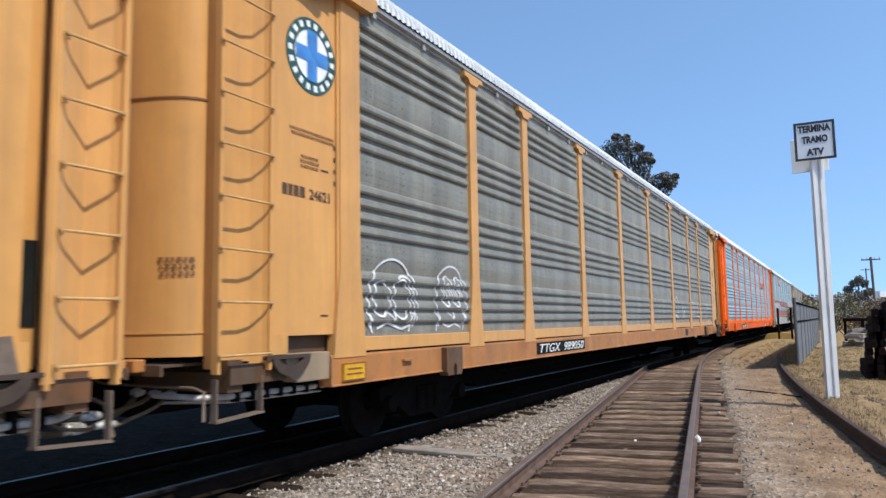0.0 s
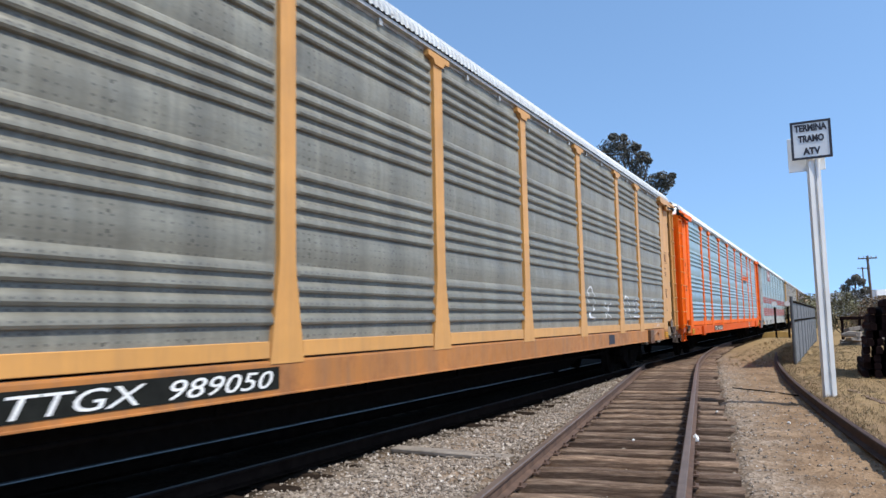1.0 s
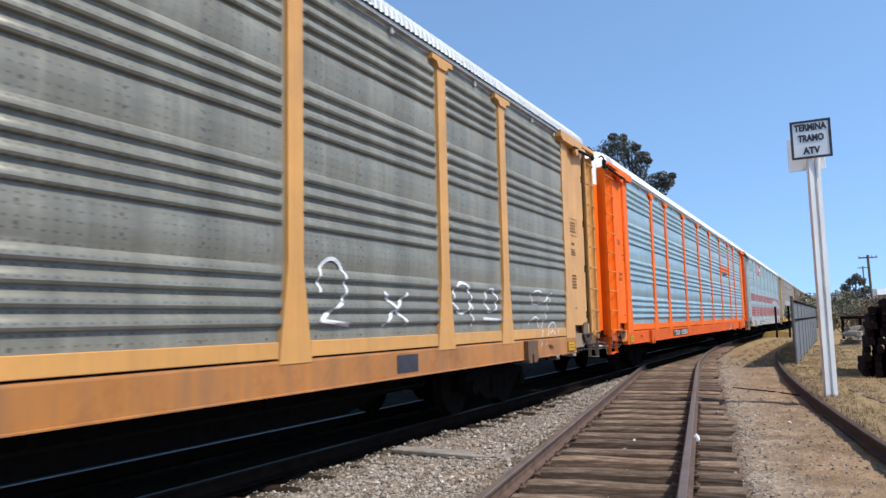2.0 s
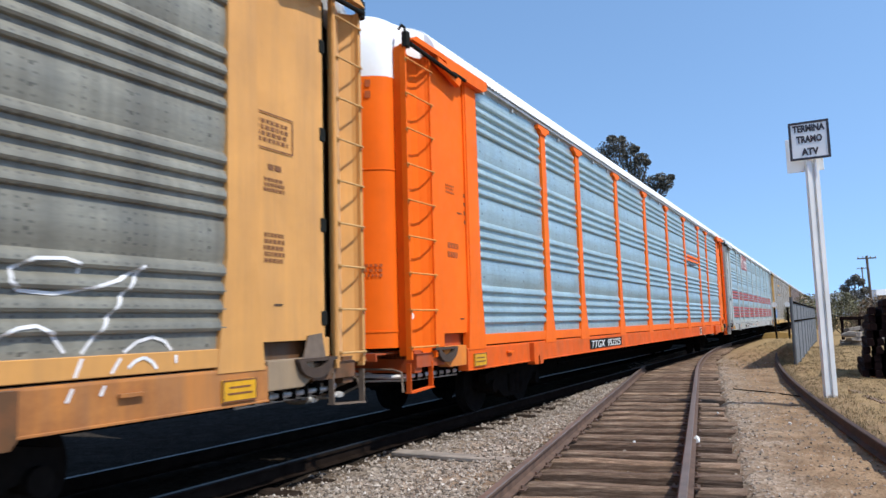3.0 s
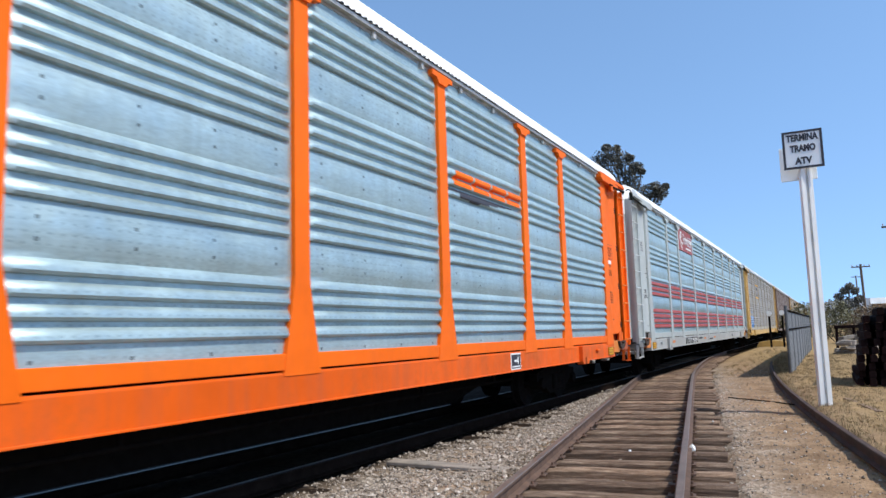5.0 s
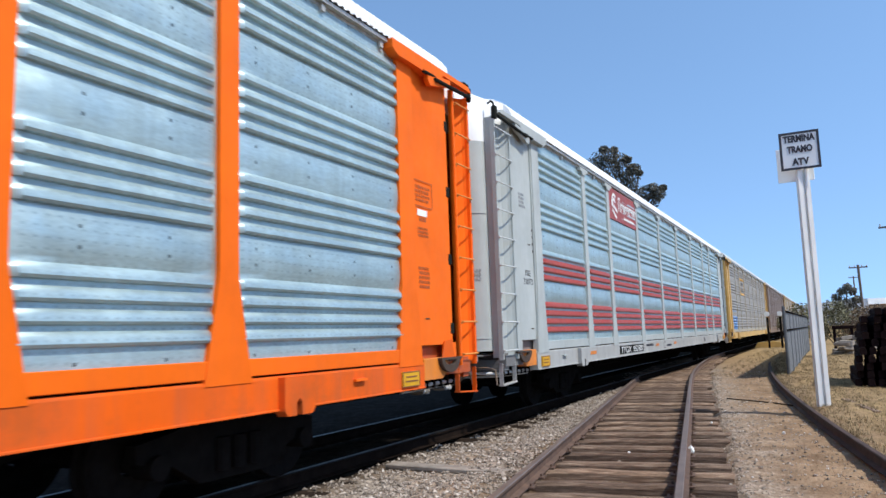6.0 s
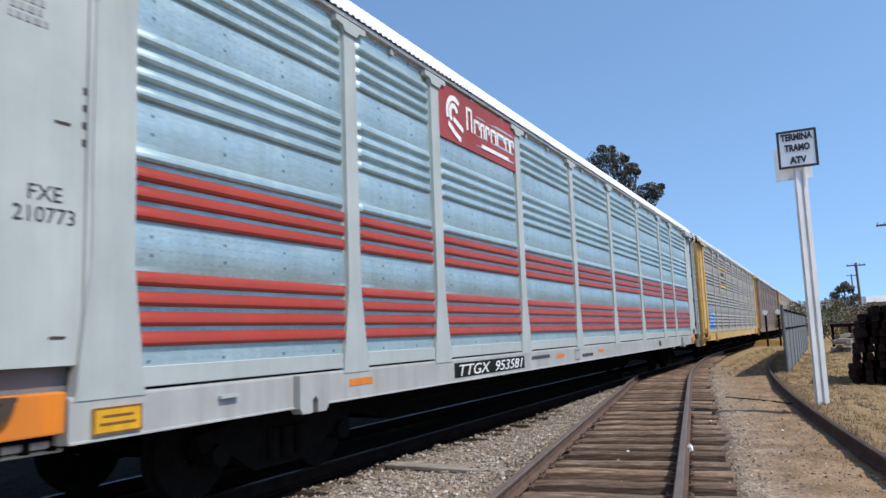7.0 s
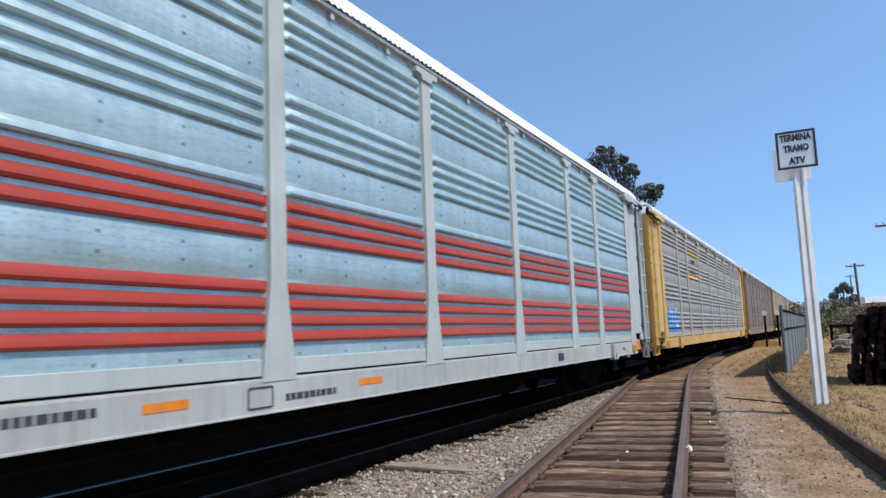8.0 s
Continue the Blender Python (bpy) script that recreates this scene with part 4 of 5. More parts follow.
def autorack(index, label, body, sill, skin, ribs, roof, sill_end, detail=True, posts=None):
    """A covered car carrier whose middle is index cars behind the first coupling. Its parts are shared meshes in its own paint."""
    car = tagged(new("autorack_car"), label, "railway car", "cars of the freight train")
    turn = {1: Matrix(), -1: pose(0, 0, 0, 0, 0, 180)}
    place("underframe", UNDER, m_under, car)
    place("brake_pipe", PIPES, m_under, car)
    place("roof", ROOF, roof, car)
    for s in (1, -1):
        t = turn[s]
        place("side_sill", SILL, sill, car, t)
        place("eave_rail", EAVE_RAIL, m_bare, car, t)
        for y in POSTS:
            place("post", WIDE_POST if body is m_orange else POST, posts or body, car, t @ pose(0, y - HALF, 0))
        for y in (END_POST, PITCH - END_POST):
            place("end_post", ENDPOST, body, car, t @ pose(0, y - HALF, 0))
        for a, b in BAYS:
            pm, km = BAY_MESH[round(b - a, 2)]
            place("side_panel", pm, [skin, ribs], car, t @ pose(0, (a + b) / 2 - HALF, 0))
            place("kick_plate", km, posts or body, car, t @ pose(0, (a + b) / 2 - HALF, 0))
        for e in (0, 1):
            kind = ("front", "back")[e]
            if s < 0:
                kind = ("front", "back")[1 - e]
            if kind == "back" and index < 0:
                kind = "wide"
            place("end_door", END_SET["door"][e], body, car, t)
            place("roof_end", END_SET["hood"][e], roof, car, t)
            place("ladder_plate", END_SET["plate_" + kind][e], body, car, t)
            place("end_panel", END_SET["panel_" + kind][e], body, car, t)
            place("panel_foot", END_SET["foot"][e], body, car, t)
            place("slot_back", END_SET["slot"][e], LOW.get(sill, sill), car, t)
            place("edge_strip", END_SET["edge"][e], body, car, t)
            if kind != "front":
                place("door_joint", END_SET["joint"][e], m_black if kind == "back" else body, car, t)
                for z in (1.5, 2.4, 3.3, 4.2) if kind == "back" else ():
                    place("hinge_lug", END_SET["lug"][e], m_black, car, t @ pose(0, 0, z))
                for z in (1.68, 4.38) if kind == "wide" else ():
                    place("door_gap", END_SET["gap"][e], m_black, car, t @ pose(0, 0, z), "dark gap beside the ladder")
            for z in (1.35, 3.24):
                place("door_seam", END_SET["seam"][e], m_faint if body is m_yellow and z > 2 else body, car, t @ pose(0, 0, z))
            place("stile", END_SET["stile_" + kind][e], body, car, t)
            place("eave_bracket", END_SET["gusset"][e], body, car, t)
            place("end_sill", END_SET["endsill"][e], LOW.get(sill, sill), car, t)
            place("sill_end", END_SET["sillend"][e], sill_end, car, t)
            if detail:
                for z in RUNGS:
                    place("rung", END_SET["rung_" + kind][e], RUNG_PAINT.get(body, m_rung), car, t @ pose(0, 0, z))
                place("stirrup_step", END_SET["step"][e], STEP_PAINT.get(body, sill), car, t)
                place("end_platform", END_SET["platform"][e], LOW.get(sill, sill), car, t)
                for x in (0.52, 1.02):
                    place("lock_box", END_SET["lockbox"][e], sill, car, t @ pose(x, 0, 0))
                if kind != "front":
                    place("bridge_bracket", END_SET["bracket"][e], STEP_PAINT.get(body, sill), car, t)
                place("bridge_stop", END_SET["stop"][e], m_stop, car, t)
                place("roof_clamp", END_SET["topclamp"][e], m_black, car, t, "black clamp and curled tube")
                place("lock_rod", END_SET["lock"][e], m_black, car, t, "dark lock rods")
                place("air_pipe", END_SET["endpipe"][e], m_bare, car, t, "bare steel air pipe")
                tagged(place("pipe_clamp", END_SET["clamp"][e], m_under, car, t), kind="stuff")
                place("jacking_pad", END_SET["pad"][e], m_yellow_low if body is m_yellow else sill, car, t)
                sign = place("placard", END_SET["placard"][e], m_placard, car, t, "yellow warning placard")
                tagged(place("placard_print", END_SET["marks"][e], m_faint, sign), kind="stuff")
    for e in (0, 1):
        place("coupler", END_SET["coupler"][e], m_under, car)
        if detail:
            place("brake_hose", END_SET["hose"][e], m_hose, car)
            tagged(place("hose_coupling", END_SET["gladhand"][e], m_bare, car, label="bare metal hose couplings"), kind="stuff")
            place("cut_lever", END_SET["lever"][e], m_step, car, label="bent worn steel lever")
        y = (4.55 - HALF) * (1 - 2 * e)
        truck = place("truck", TRUCK, m_under, car, pose(0, y, 0))
        for dy in (-0.9, 0.9):
            w = place("wheelset", WHEELSET, m_wheel, truck, pose(0, dy, 0.45 + RAIL - 0.03))
            if detail:
                wheelsets.append((w, dy))
    cars.append((car, index))
    return car


def on_side(car, name, me, mat, y, z, out=0.0, label=""):
    """Something flat on the near side of a car: y from the front coupling, z above the ground."""
    return place(name, me, mat, car, pose(SIDE + out, y - HALF, z), label)


def bars(car, name, y, z, width, height, rows, mat, out, cell=0.11, gap=0.3, seed=1):
    """Writing too small to read: a mesh of short bars in rows."""
    rng = random.Random(seed)
    bm = bmesh.new()
    rh = height / (rows + (rows - 1) * 0.6)
    for r in range(rows):
        top = z + height / 2 - r * rh * 1.6
        p = y - width / 2 + rng.uniform(0, 0.06) * width
        while p < y + width / 2 - cell * 0.4:
            w = min(cell * rng.uniform(0.6, 1.3), y + width / 2 - p)
            box(bm, SIDE + out, SIDE + out + 0.004, p - HALF, p + w - HALF, top - rh, top)
            p += w + cell * gap
    return tagged(part(name, bm, mat, car, "illegible stencilled lettering"), kind="stuff")


car_a = autorack(-1, "faded yellow covered autorack car with dirty grey panels", m_yellow, m_yellow_sill, m_dirty, m_dirty, m_roof_grey, m_soiled)
car_b = autorack(0, "faded yellow autorack car with dirty grey ribbed panels and graffiti", m_yellow, m_yellow_sill, m_dirty, m_dirty, m_roof_grey, m_soiled)
car_c = autorack(1, "bright orange autorack car with clean silver ribbed panels", m_orange, m_orange_sill, m_silver, m_silver, m_roof_white, m_amber)
car_d = autorack(2, "pale grey autorack car with red stripes on silver panels", m_grey, m_grey_sill, m_silver, m_red, m_roof_white, m_amber)
car_e = autorack(3, "dusty yellow autorack car with blue graffiti near its end", m_tan, m_tan, m_dusty, m_dusty, m_roof_grey, m_tan, posts=m_worn_post)
autorack(4, "brown dusty autorack car with weathered panels", m_brown, m_brown, m_rusty, m_rusty, m_roof_grey, m_tan, False)
autorack(5, "dusty yellow autorack car far back in the train", m_tan, m_tan, m_dusty, m_dusty, m_roof_grey, m_tan, False)
autorack(6, "dusty grey autorack car far back in the train", m_grey, m_grey_sill, m_dusty, m_dusty, m_roof_grey, m_tan, False)
autorack(7, "brown autorack car far back in the train", m_brown, m_brown, m_rusty, m_rusty, m_roof_grey, m_tan, False)


# ---------------------------------------------------------------- writing and paint on the cars
def panel_x(z):
    """How far a side panel's face stands out at the height z."""
    x = SIDE - 0.052
    below, above = 1.24, 4.80
    for low in RIBS:
        u = (z - low) / RIB_H
        if 0 <= u <= 1:
            return x + float(np.interp(u, (0, 0.05, 0.24, 0.55, 0.82, 1), (0, 0.034, 0.046, 0.041, 0.022, 0)))
        if u > 1:
            below = max(below, low + RIB_H)
        else:
            above = min(above, low)
    if above - below < 0.3:
        return x
    return x + BULGE * math.sin(math.pi * min(max((z - below) / (above - below), 0), 1))


def sprayed(car, lines, width, mat, name="graffiti", label="white spray-painted graffiti", flat=None):
    """Sprayed lines on a side: each a list of (y, z); the paint follows the ribs."""
    bm = bmesh.new()
    for line in lines:
        pts = []
        for a, b in zip(line, line[1:]):
            a, b = Vector(a), Vector(b)
            n = max(1, int((b - a).length / 0.02))
            pts += [a + (b - a) * k / n for k in range(n)]
        pts.append(Vector(line[-1]))
        prev = None
        for i, p in enumerate(pts):
            d = (pts[min(i + 1, len(pts) - 1)] - pts[max(i - 1, 0)]).normalized()
            s = Vector((-d.y, d.x)) * width / 2
            row = [bm.verts.new(((flat if flat else panel_x(q.y)) + 0.009, q.x - HALF, q.y)) for q in (p - s, p, p + s)]
            if prev:
                for k in (0, 1):
                    bm.faces.new((prev[k], prev[k + 1], row[k + 1], row[k]))
            prev = row
    return part(name, bm, mat, car, label)


def loop(y, z, ry, rz, a0=0, a1=360, n=20):
    return [(y + ry * math.cos(radians(a0 + (a1 - a0) * k / n)), z + rz * math.sin(radians(a0 + (a1 - a0) * k / n))) for k in range(n + 1)]


def patch(car, name, y0, y1, z0, z1, mat, label, lift=0.005, lean=0.0):
    """A painted field that follows the ribs of a panel."""
    bm = bmesh.new()
    zs = sorted({z0, z1, *[z for low in RIBS for z in (low, low + 0.0054, low + 0.0259, low + 0.0594, low + 0.0886, low + RIB_H) if z0 < z < z1]})
    rows = [[bm.verts.new((panel_x(z) + lift, y - HALF + lean * (z - z0), z)) for y in (y0, y1)] for z in zs]
    for a, b in zip(rows, rows[1:]):
        bm.faces.new((a[0], a[1], b[1], b[0]))
    return part(name, bm, mat, car, label)


def plate_number(car, text, y0, y1):
    """Black field on the side sill with slanted white characters."""
    bm = bmesh.new()
    box(bm, SIDE - 0.014, SIDE - 0.006, y0 - HALF, y1 - HALF, 0.855, 1.045)
    field = part("number_field", bm, m_black, car, "black number field")
    me = lettering(text, 0.205, 0.28)
    co = np.array([v.co.y for v in me.vertices])
    me.transform(Matrix.Diagonal((1, (y1 - y0 - 0.22) / (co.max() - co.min()), 1, 1)))
    tagged(place("number", me, m_letter, field, pose(SIDE - 0.004, y0 + 0.07 - HALF, 0.875), "white italic car number"), kind="stuff")


plate_number(car_b, "TTGX  989050", 7.32, 9.84)
plate_number(car_c, "TTGX  953325", 7.33, 9.75)
plate_number(car_d, "TTGX  953581", 7.34, 9.80)

PANEL_FACE = -0.043
for k, text in enumerate(("FXE", "210773")):
    place("car_number", lettering(text, 0.145), m_ink, car_d, pose(SIDE + PANEL_FACE, 1.53 + 0.09 * (1 - k) - HALF, 2.345 - 0.14 * k), "dark stencilled number")
bars(car_b, "stencil", 1.40, 2.625, 0.33, 0.10, 1, m_stencil, PANEL_FACE, 0.065, 0.3, 3)
place("car_number", lettering("24621", 0.135, bold=0.004), m_stencil, car_b, pose(SIDE + PANEL_FACE, 1.62 - HALF, 2.575), "faded dark stencilled number")


def on_door(u, z, out=0.012):
    """The place on a front end door that lies u metres round from its outer edge, at the height z."""
    plan = door_plan()
    for (x0, y0), (x1, y1) in zip(plan, plan[1:]):
        d = math.hypot(x1 - x0, y1 - y0)
        if u <= d:
            k = u / d
            n = Vector((y0 - y1, x1 - x0)).normalized() * out
            return (x0 + (x1 - x0) * k + n.x, y0 + (y1 - y0) * k + n.y - HALF, z)
        u -= d
    return (0, 0.05 - out - HALF, z)


def door_bars(car, u0, u1, z, height, rows, mat, seed, cell=0.05):
    """Small unreadable writing on a rounded front door, as bars that follow its curve."""
    rng = random.Random(seed)
    bm = bmesh.new()
    rh = height / (rows * 1.6 - 0.6)
    for k in range(rows):
        top, u = z + height / 2 - k * rh * 1.6, u0
        while u < u1:
            w = cell * rng.uniform(0.6, 1.3)
            v = [bm.verts.new(on_door(q, zz)) for q, zz in ((u, top - rh), (u + w, top - rh), (u + w, top), (u, top))]
            bm.faces.new(v)
            u += w + cell * 0.6
    tagged(part("door_stencil", bm, mat, car, "illegible stencilled lettering"), kind="stuff")


def door_text(car, text, size, u_end, z, mat):
    """Readable writing bent round a front door; it ends u_end metres from the door's outer edge."""
    me = lettering(text, size, bold=0.003)
    far = max(v.co.y for v in me.vertices)
    for v in me.vertices:
        v.co = Vector(on_door(u_end + far - v.co.y, z + v.co.z, 0.012 + v.co.x))
    place("door_number", me, mat, car, label="dark stencilled number on the door")


door_text(car_d, "TTGX", 0.15, 0.52, 4.20, m_ink)
door_text(car_d, "953581", 0.15, 0.38, 4.04, m_ink)
door_bars(car_d, 0.22, 0.60, 2.30, 0.17, 3, m_faint_grey, 61, 0.03)
door_bars(car_b, 0.14, 0.40, 1.87, 0.15, 3, m_faint, 62, 0.03)
door_bars(car_b, 0.15, 0.75, 4.52, 0.13, 1, m_stencil, 63, 0.10)
door_bars(car_c, 0.25, 0.70, 2.05, 0.15, 3, m_faint_orange, 64, 0.035)
door_bars(car_c, 0.35, 0.85, 4.20, 0.22, 2, m_faint_orange, 65, 0.07)
bars(car_b, "stencil", 1.66, 3.19, 0.66, 0.07, 2, m_faint, PANEL_FACE, 0.03, 0.5, 4)
bars(car_b, "stencil", 1.63, 2.92, 0.28, 0.12, 3, m_faint, PANEL_FACE, 0.03, 0.6, 5)
bars(car_c, "stencil", 1.64, 2.37, 0.31, 0.19, 2, m_faint_orange, PANEL_FACE, 0.055, 0.35, 6)
bars(car_c, "stencil", 1.60, 3.17, 0.24, 0.12, 3, m_faint_orange, PANEL_FACE, 0.03, 0.8, 7)
bars(car_d, "stencil", 1.60, 3.60, 0.26, 0.24, 4, m_faint_grey, PANEL_FACE, 0.04, 0.6, 8)
for car, seed in ((car_a, 9), (car_b, 10), (car_c, 11)):
    y, ink = PITCH - 1.80, m_faint_orange if car is car_c else m_faint
    bars(car, "stencil", y, 2.68, 0.27, 0.12, 3, ink, PANEL_FACE, 0.035, 0.45, seed)
    bars(car, "stencil", y, 2.12, 0.27, 0.26, 5, ink, PANEL_FACE, 0.035, 0.45, seed + 20)
    sprayed(car, [[(y - 0.27, 3.0), (y + 0.25, 3.0), (y + 0.25, 3.32), (y - 0.27, 3.32), (y - 0.27, 3.0)]], 0.014, ink, "stencil_frame", "thin dark painted frame", SIDE + PANEL_FACE)
    bars(car, "stencil", y - 0.02, 3.16, 0.42, 0.20, 4, ink, PANEL_FACE, 0.04, 0.6, seed + 40)
    bars(car, "stencil", y + 0.02, 2.84, 0.22, 0.05, 1, ink, PANEL_FACE, 0.09, 0.2, seed + 60)
latch = bar_mesh(0.11, 0.016)
clip = bar_mesh(0.03, 0.045)
for car in (car_a, car_b, car_c, car_d):
    for y, z in ((1.85, 2.88), (1.85, 1.48), (PITCH - 1.75, 1.62)):
        on_side(car, "panel_latch", latch, m_stop, y, z, PANEL_FACE)
    for z in (2.78, 2.90, 3.02, 3.14):
        on_side(car, "edge_clip", clip, m_stop, 2.01, z, PANEL_FACE)
on_side(car_c, "white_tag", bar_mesh(0.24, 0.08), m_white, PITCH - 1.81, 2.92, PANEL_FACE, "small white notice plate")
bm = bmesh.new()
rod(bm, (0, 0, 0), (0.006, 0, 0), 0.036, 14)
part("round_tag", bm, m_white, car_c, "small round white sticker", pose(SIDE - 0.125, 0.70 - HALF, 1.52))

# round badge of the yellow car
bm = bmesh.new()
prism(bm, [(0.375 * math.cos(k * math.pi / 16), 0.375 * math.sin(k * math.pi / 16)) for k in range(32)], "x", 0, 0.004)
badge = part("badge", bm, m_badge_green, car_b, "round dark green badge", pose(SIDE + PANEL_FACE, 1.65 - HALF, 3.97))
bm = bmesh.new()
prism(bm, [(0.25 * math.cos(k * math.pi / 16), 0.25 * math.sin(k * math.pi / 16)) for k in range(32)], "x", 0.004, 0.008)
part("badge_field", bm, m_letter, badge)
bm = bmesh.new()
box(bm, 0.008, 0.012, -0.075, 0.075, -0.25, 0.25)
box(bm, 0.008, 0.0125, -0.24, 0.24, -0.07, 0.07)
part("badge_cross", bm, m_badge_blue, badge)
bm = bmesh.new()
for k in range(18):
    a = k * 2 * math.pi / 18
    c, q = math.cos(a), math.sin(a)
    prism(bm, [(0.285 * c - 0.025 * q, 0.285 * q + 0.025 * c), (0.345 * c - 0.028 * q, 0.345 * q + 0.028 * c), (0.345 * c + 0.028 * q, 0.345 * q - 0.028 * c), (0.285 * c + 0.025 * q, 0.285 * q - 0.025 * c)], "x", 0.004, 0.007)
tagged(part("badge_marks", bm, m_letter, badge), kind="stuff")

# slanted orange lettering shapes with a dark shadow line on the orange car
for k in range(4):
    y = 18.93 + k * 0.60
    patch(car_c, "logo_block", y, y + 0.54, 3.385, 3.475, m_orange, "", 0.006, 0.45)
    patch(car_c, "logo_block", y + 0.05, y + 0.59, 3.50, 3.60, m_orange, "", 0.006, 0.45)
    patch(car_c, "logo_block", y + 0.02, y + 0.18, 3.47, 3.505, m_orange, "", 0.006, 0.45)
for k in range(7):
    y0, thick = 18.78 + 0.32 * k, (0.04, 0.11, 0.12, 0.10, 0.07, 0.045, 0.025)[k]
    patch(car_c, "logo_shadow", y0, y0 + 0.32, 3.335 - thick, 3.335, m_ink, "dark tapering stripe under the logo", 0.006, 0.2)

# red name panel of the grey car
bm = bmesh.new()
box(bm, SIDE - 0.05, SIDE - 0.008, 7.17 - HALF, 9.84 - HALF, 4.03, 4.78)
board = part("name_panel", bm, m_sign_red, car_d, "red name panel with white marks")
BOARD = SIDE - 0.008
sprayed(board, [loop(7.62, 4.42, 0.22, 0.23, 50, 200), loop(7.60, 4.42, 0.11, 0.12, 20, 230)], 0.075, m_letter, "name_emblem", "white emblem strokes", BOARD)
sprayed(board, [[(7.42, 4.27), (7.62, 4.16), (7.80, 4.10)], [(7.58, 4.36), (7.88, 4.25)]], 0.075, m_letter, "name_emblem", "white emblem strokes", BOARD)
for k, (y, w, z) in enumerate(((8.02, 0.15, 4.62), (8.27, 0.17, 4.50), (8.50, 0.11, 4.50), (8.68, 0.11, 4.50), (8.87, 0.17, 4.50), (9.11, 0.27, 4.50), (9.44, 0.15, 4.50), (9.64, 0.13, 4.50))):
    sprayed(board, [[(y, 4.30), (y, z), (y + w, z), (y + w, 4.30 + 0.10 * (k % 2))]], 0.05, m_letter, "name_stroke", "", BOARD)
sprayed(board, [[(8.5, 4.17), (9.55, 4.17)]], 0.06, m_letter, "name_bar", "white bar of small writing", BOARD)

# graffiti
sprayed(car_b, [loop(3.05, 1.60, 0.50, 0.50, -30, 210), loop(2.82, 1.66, 0.16, 0.19), loop(3.22, 1.66, 0.17, 0.22), loop(3.24, 1.64, 0.23, 0.28, -60, 120), [(2.96, 1.52), (3.05, 1.42), (3.12, 1.53)],
                [(2.75, 1.34), (2.95, 1.40), (3.25, 1.33), (3.45, 1.38)], [(3.40, 1.30), (3.5, 1.52)], [(2.66, 1.30), (2.58, 1.5)]], 0.024, m_chalk)
sprayed(car_b, [loop(4.42, 1.66, 0.42, 0.44, -40, 225), loop(4.30, 1.78, 0.11, 0.19), loop(4.58, 1.78, 0.11, 0.19), loop(4.30, 1.78, 0.05, 0.09), loop(4.58, 1.78, 0.05, 0.09), [(4.36, 1.52), (4.44, 1.44), (4.52, 1.52)],
                [(4.22, 1.38), (4.36, 1.34), (4.55, 1.38), (4.70, 1.33)], [(4.05, 1.3), (4.1, 1.55)], [(4.78, 1.3), (4.76, 1.55)]], 0.024, m_chalk)
sprayed(car_b, [[(24.91, 1.80), (24.91, 1.86), (24.80, 1.89), (24.60, 1.88), (24.466, 1.81), (24.45, 1.73), (24.52, 1.68), (24.75, 1.665), (25.01, 1.71), (25.20, 1.77), (25.41, 1.875)],
                [(25.39, 1.86), (25.25, 1.68), (25.10, 1.47), (24.95, 1.28)], [(24.36, 1.34), (24.42, 1.41), (24.50, 1.45), (24.62, 1.465), (24.74, 1.41), (24.83, 1.29)],
                [(25.27, 1.275), (25.38, 1.345), (25.51, 1.376), (25.62, 1.34), (25.68, 1.275)]], 0.024, m_chalk)
sprayed(car_b, [[(24.93, 1.25), (24.88, 1.13)], [(25.15, 1.14), (25.22, 1.24)], [(25.69, 1.18), (25.69, 1.24)], [(25.28, 1.17), (25.34, 1.215), (25.41, 1.235), (25.48, 1.20), (25.52, 1.15)],
                [(24.87, 1.065), (24.83, 0.98)], [(25.10, 1.065), (25.07, 1.0)]], 0.024, m_chalk, flat=SIDE - 0.014)
sprayed(car_b, [loop(19.2, 1.80, 0.22, 0.25, -40, 200), [(19.35, 1.62), (19.0, 1.45), (19.5, 1.40)], [(20.1, 1.75), (20.6, 1.40)], [(20.6, 1.75), (20.1, 1.38)], loop(22.0, 1.72, 0.25, 0.2), [(22.25, 1.7), (22.3, 1.35)],
                loop(24.0 - 1.1, 1.7, 0.2, 0.16), [(22.6, 1.45), (23.2, 1.42)]], 0.040, m_chalk)
patch(car_e, "graffiti", 2.62, 4.55, 1.26, 2.25, m_blue, "solid blue spray-painted lettering")
sprayed(car_e, [[(2.9, 1.4), (3.1, 2.1), (3.4, 1.5), (3.6, 2.1)], loop(4.1, 1.75, 0.22, 0.3)], 0.06, m_chalk)
sprayed(car_e, [[(7.3, 3.3), (9.6, 3.3), (9.6, 4.15), (7.3, 4.15), (7.3, 3.3)]], 0.12, m_placard, "sign_frame", "yellow painted frame")
sprayed(car_e, [[(7.8, 3.5), (9.2, 3.5)], [(8.0, 3.9), (9.0, 3.9)]], 0.14, m_ink, "sign_marks", "dark bars in the frame")

# small marks on the side sills
for y in (5.2, 11.6, 14.3):
    on_side(car_d, "sill_mark", bar_mesh(0.42, 0.07), m_amber, y, 0.97, -0.011, "faded orange reflective strip")
bars(car_d, "stencil", 10.6, 0.99, 0.9, 0.06, 1, m_ink, -0.011, 0.07, 0.3, 31)
bars(car_d, "stencil", 13.3, 0.92, 0.75, 0.06, 1, m_ink, -0.011, 0.07, 0.3, 32)
sprayed(car_d, [[(12.45, 0.86), (12.75, 0.86), (12.75, 1.03), (12.45, 1.03), (12.45, 0.86)]], 0.014, m_ink, "stencil_frame", "thin dark square", SIDE - 0.012)
on_side(car_c, "square_sign", bar_mesh(0.40, 0.25), m_letter, 20.86, 0.955, -0.011, "white-edged square notice")
on_side(car_c, "square_field", bar_mesh(0.35, 0.205), m_ink, 20.86, 0.955, -0.006)
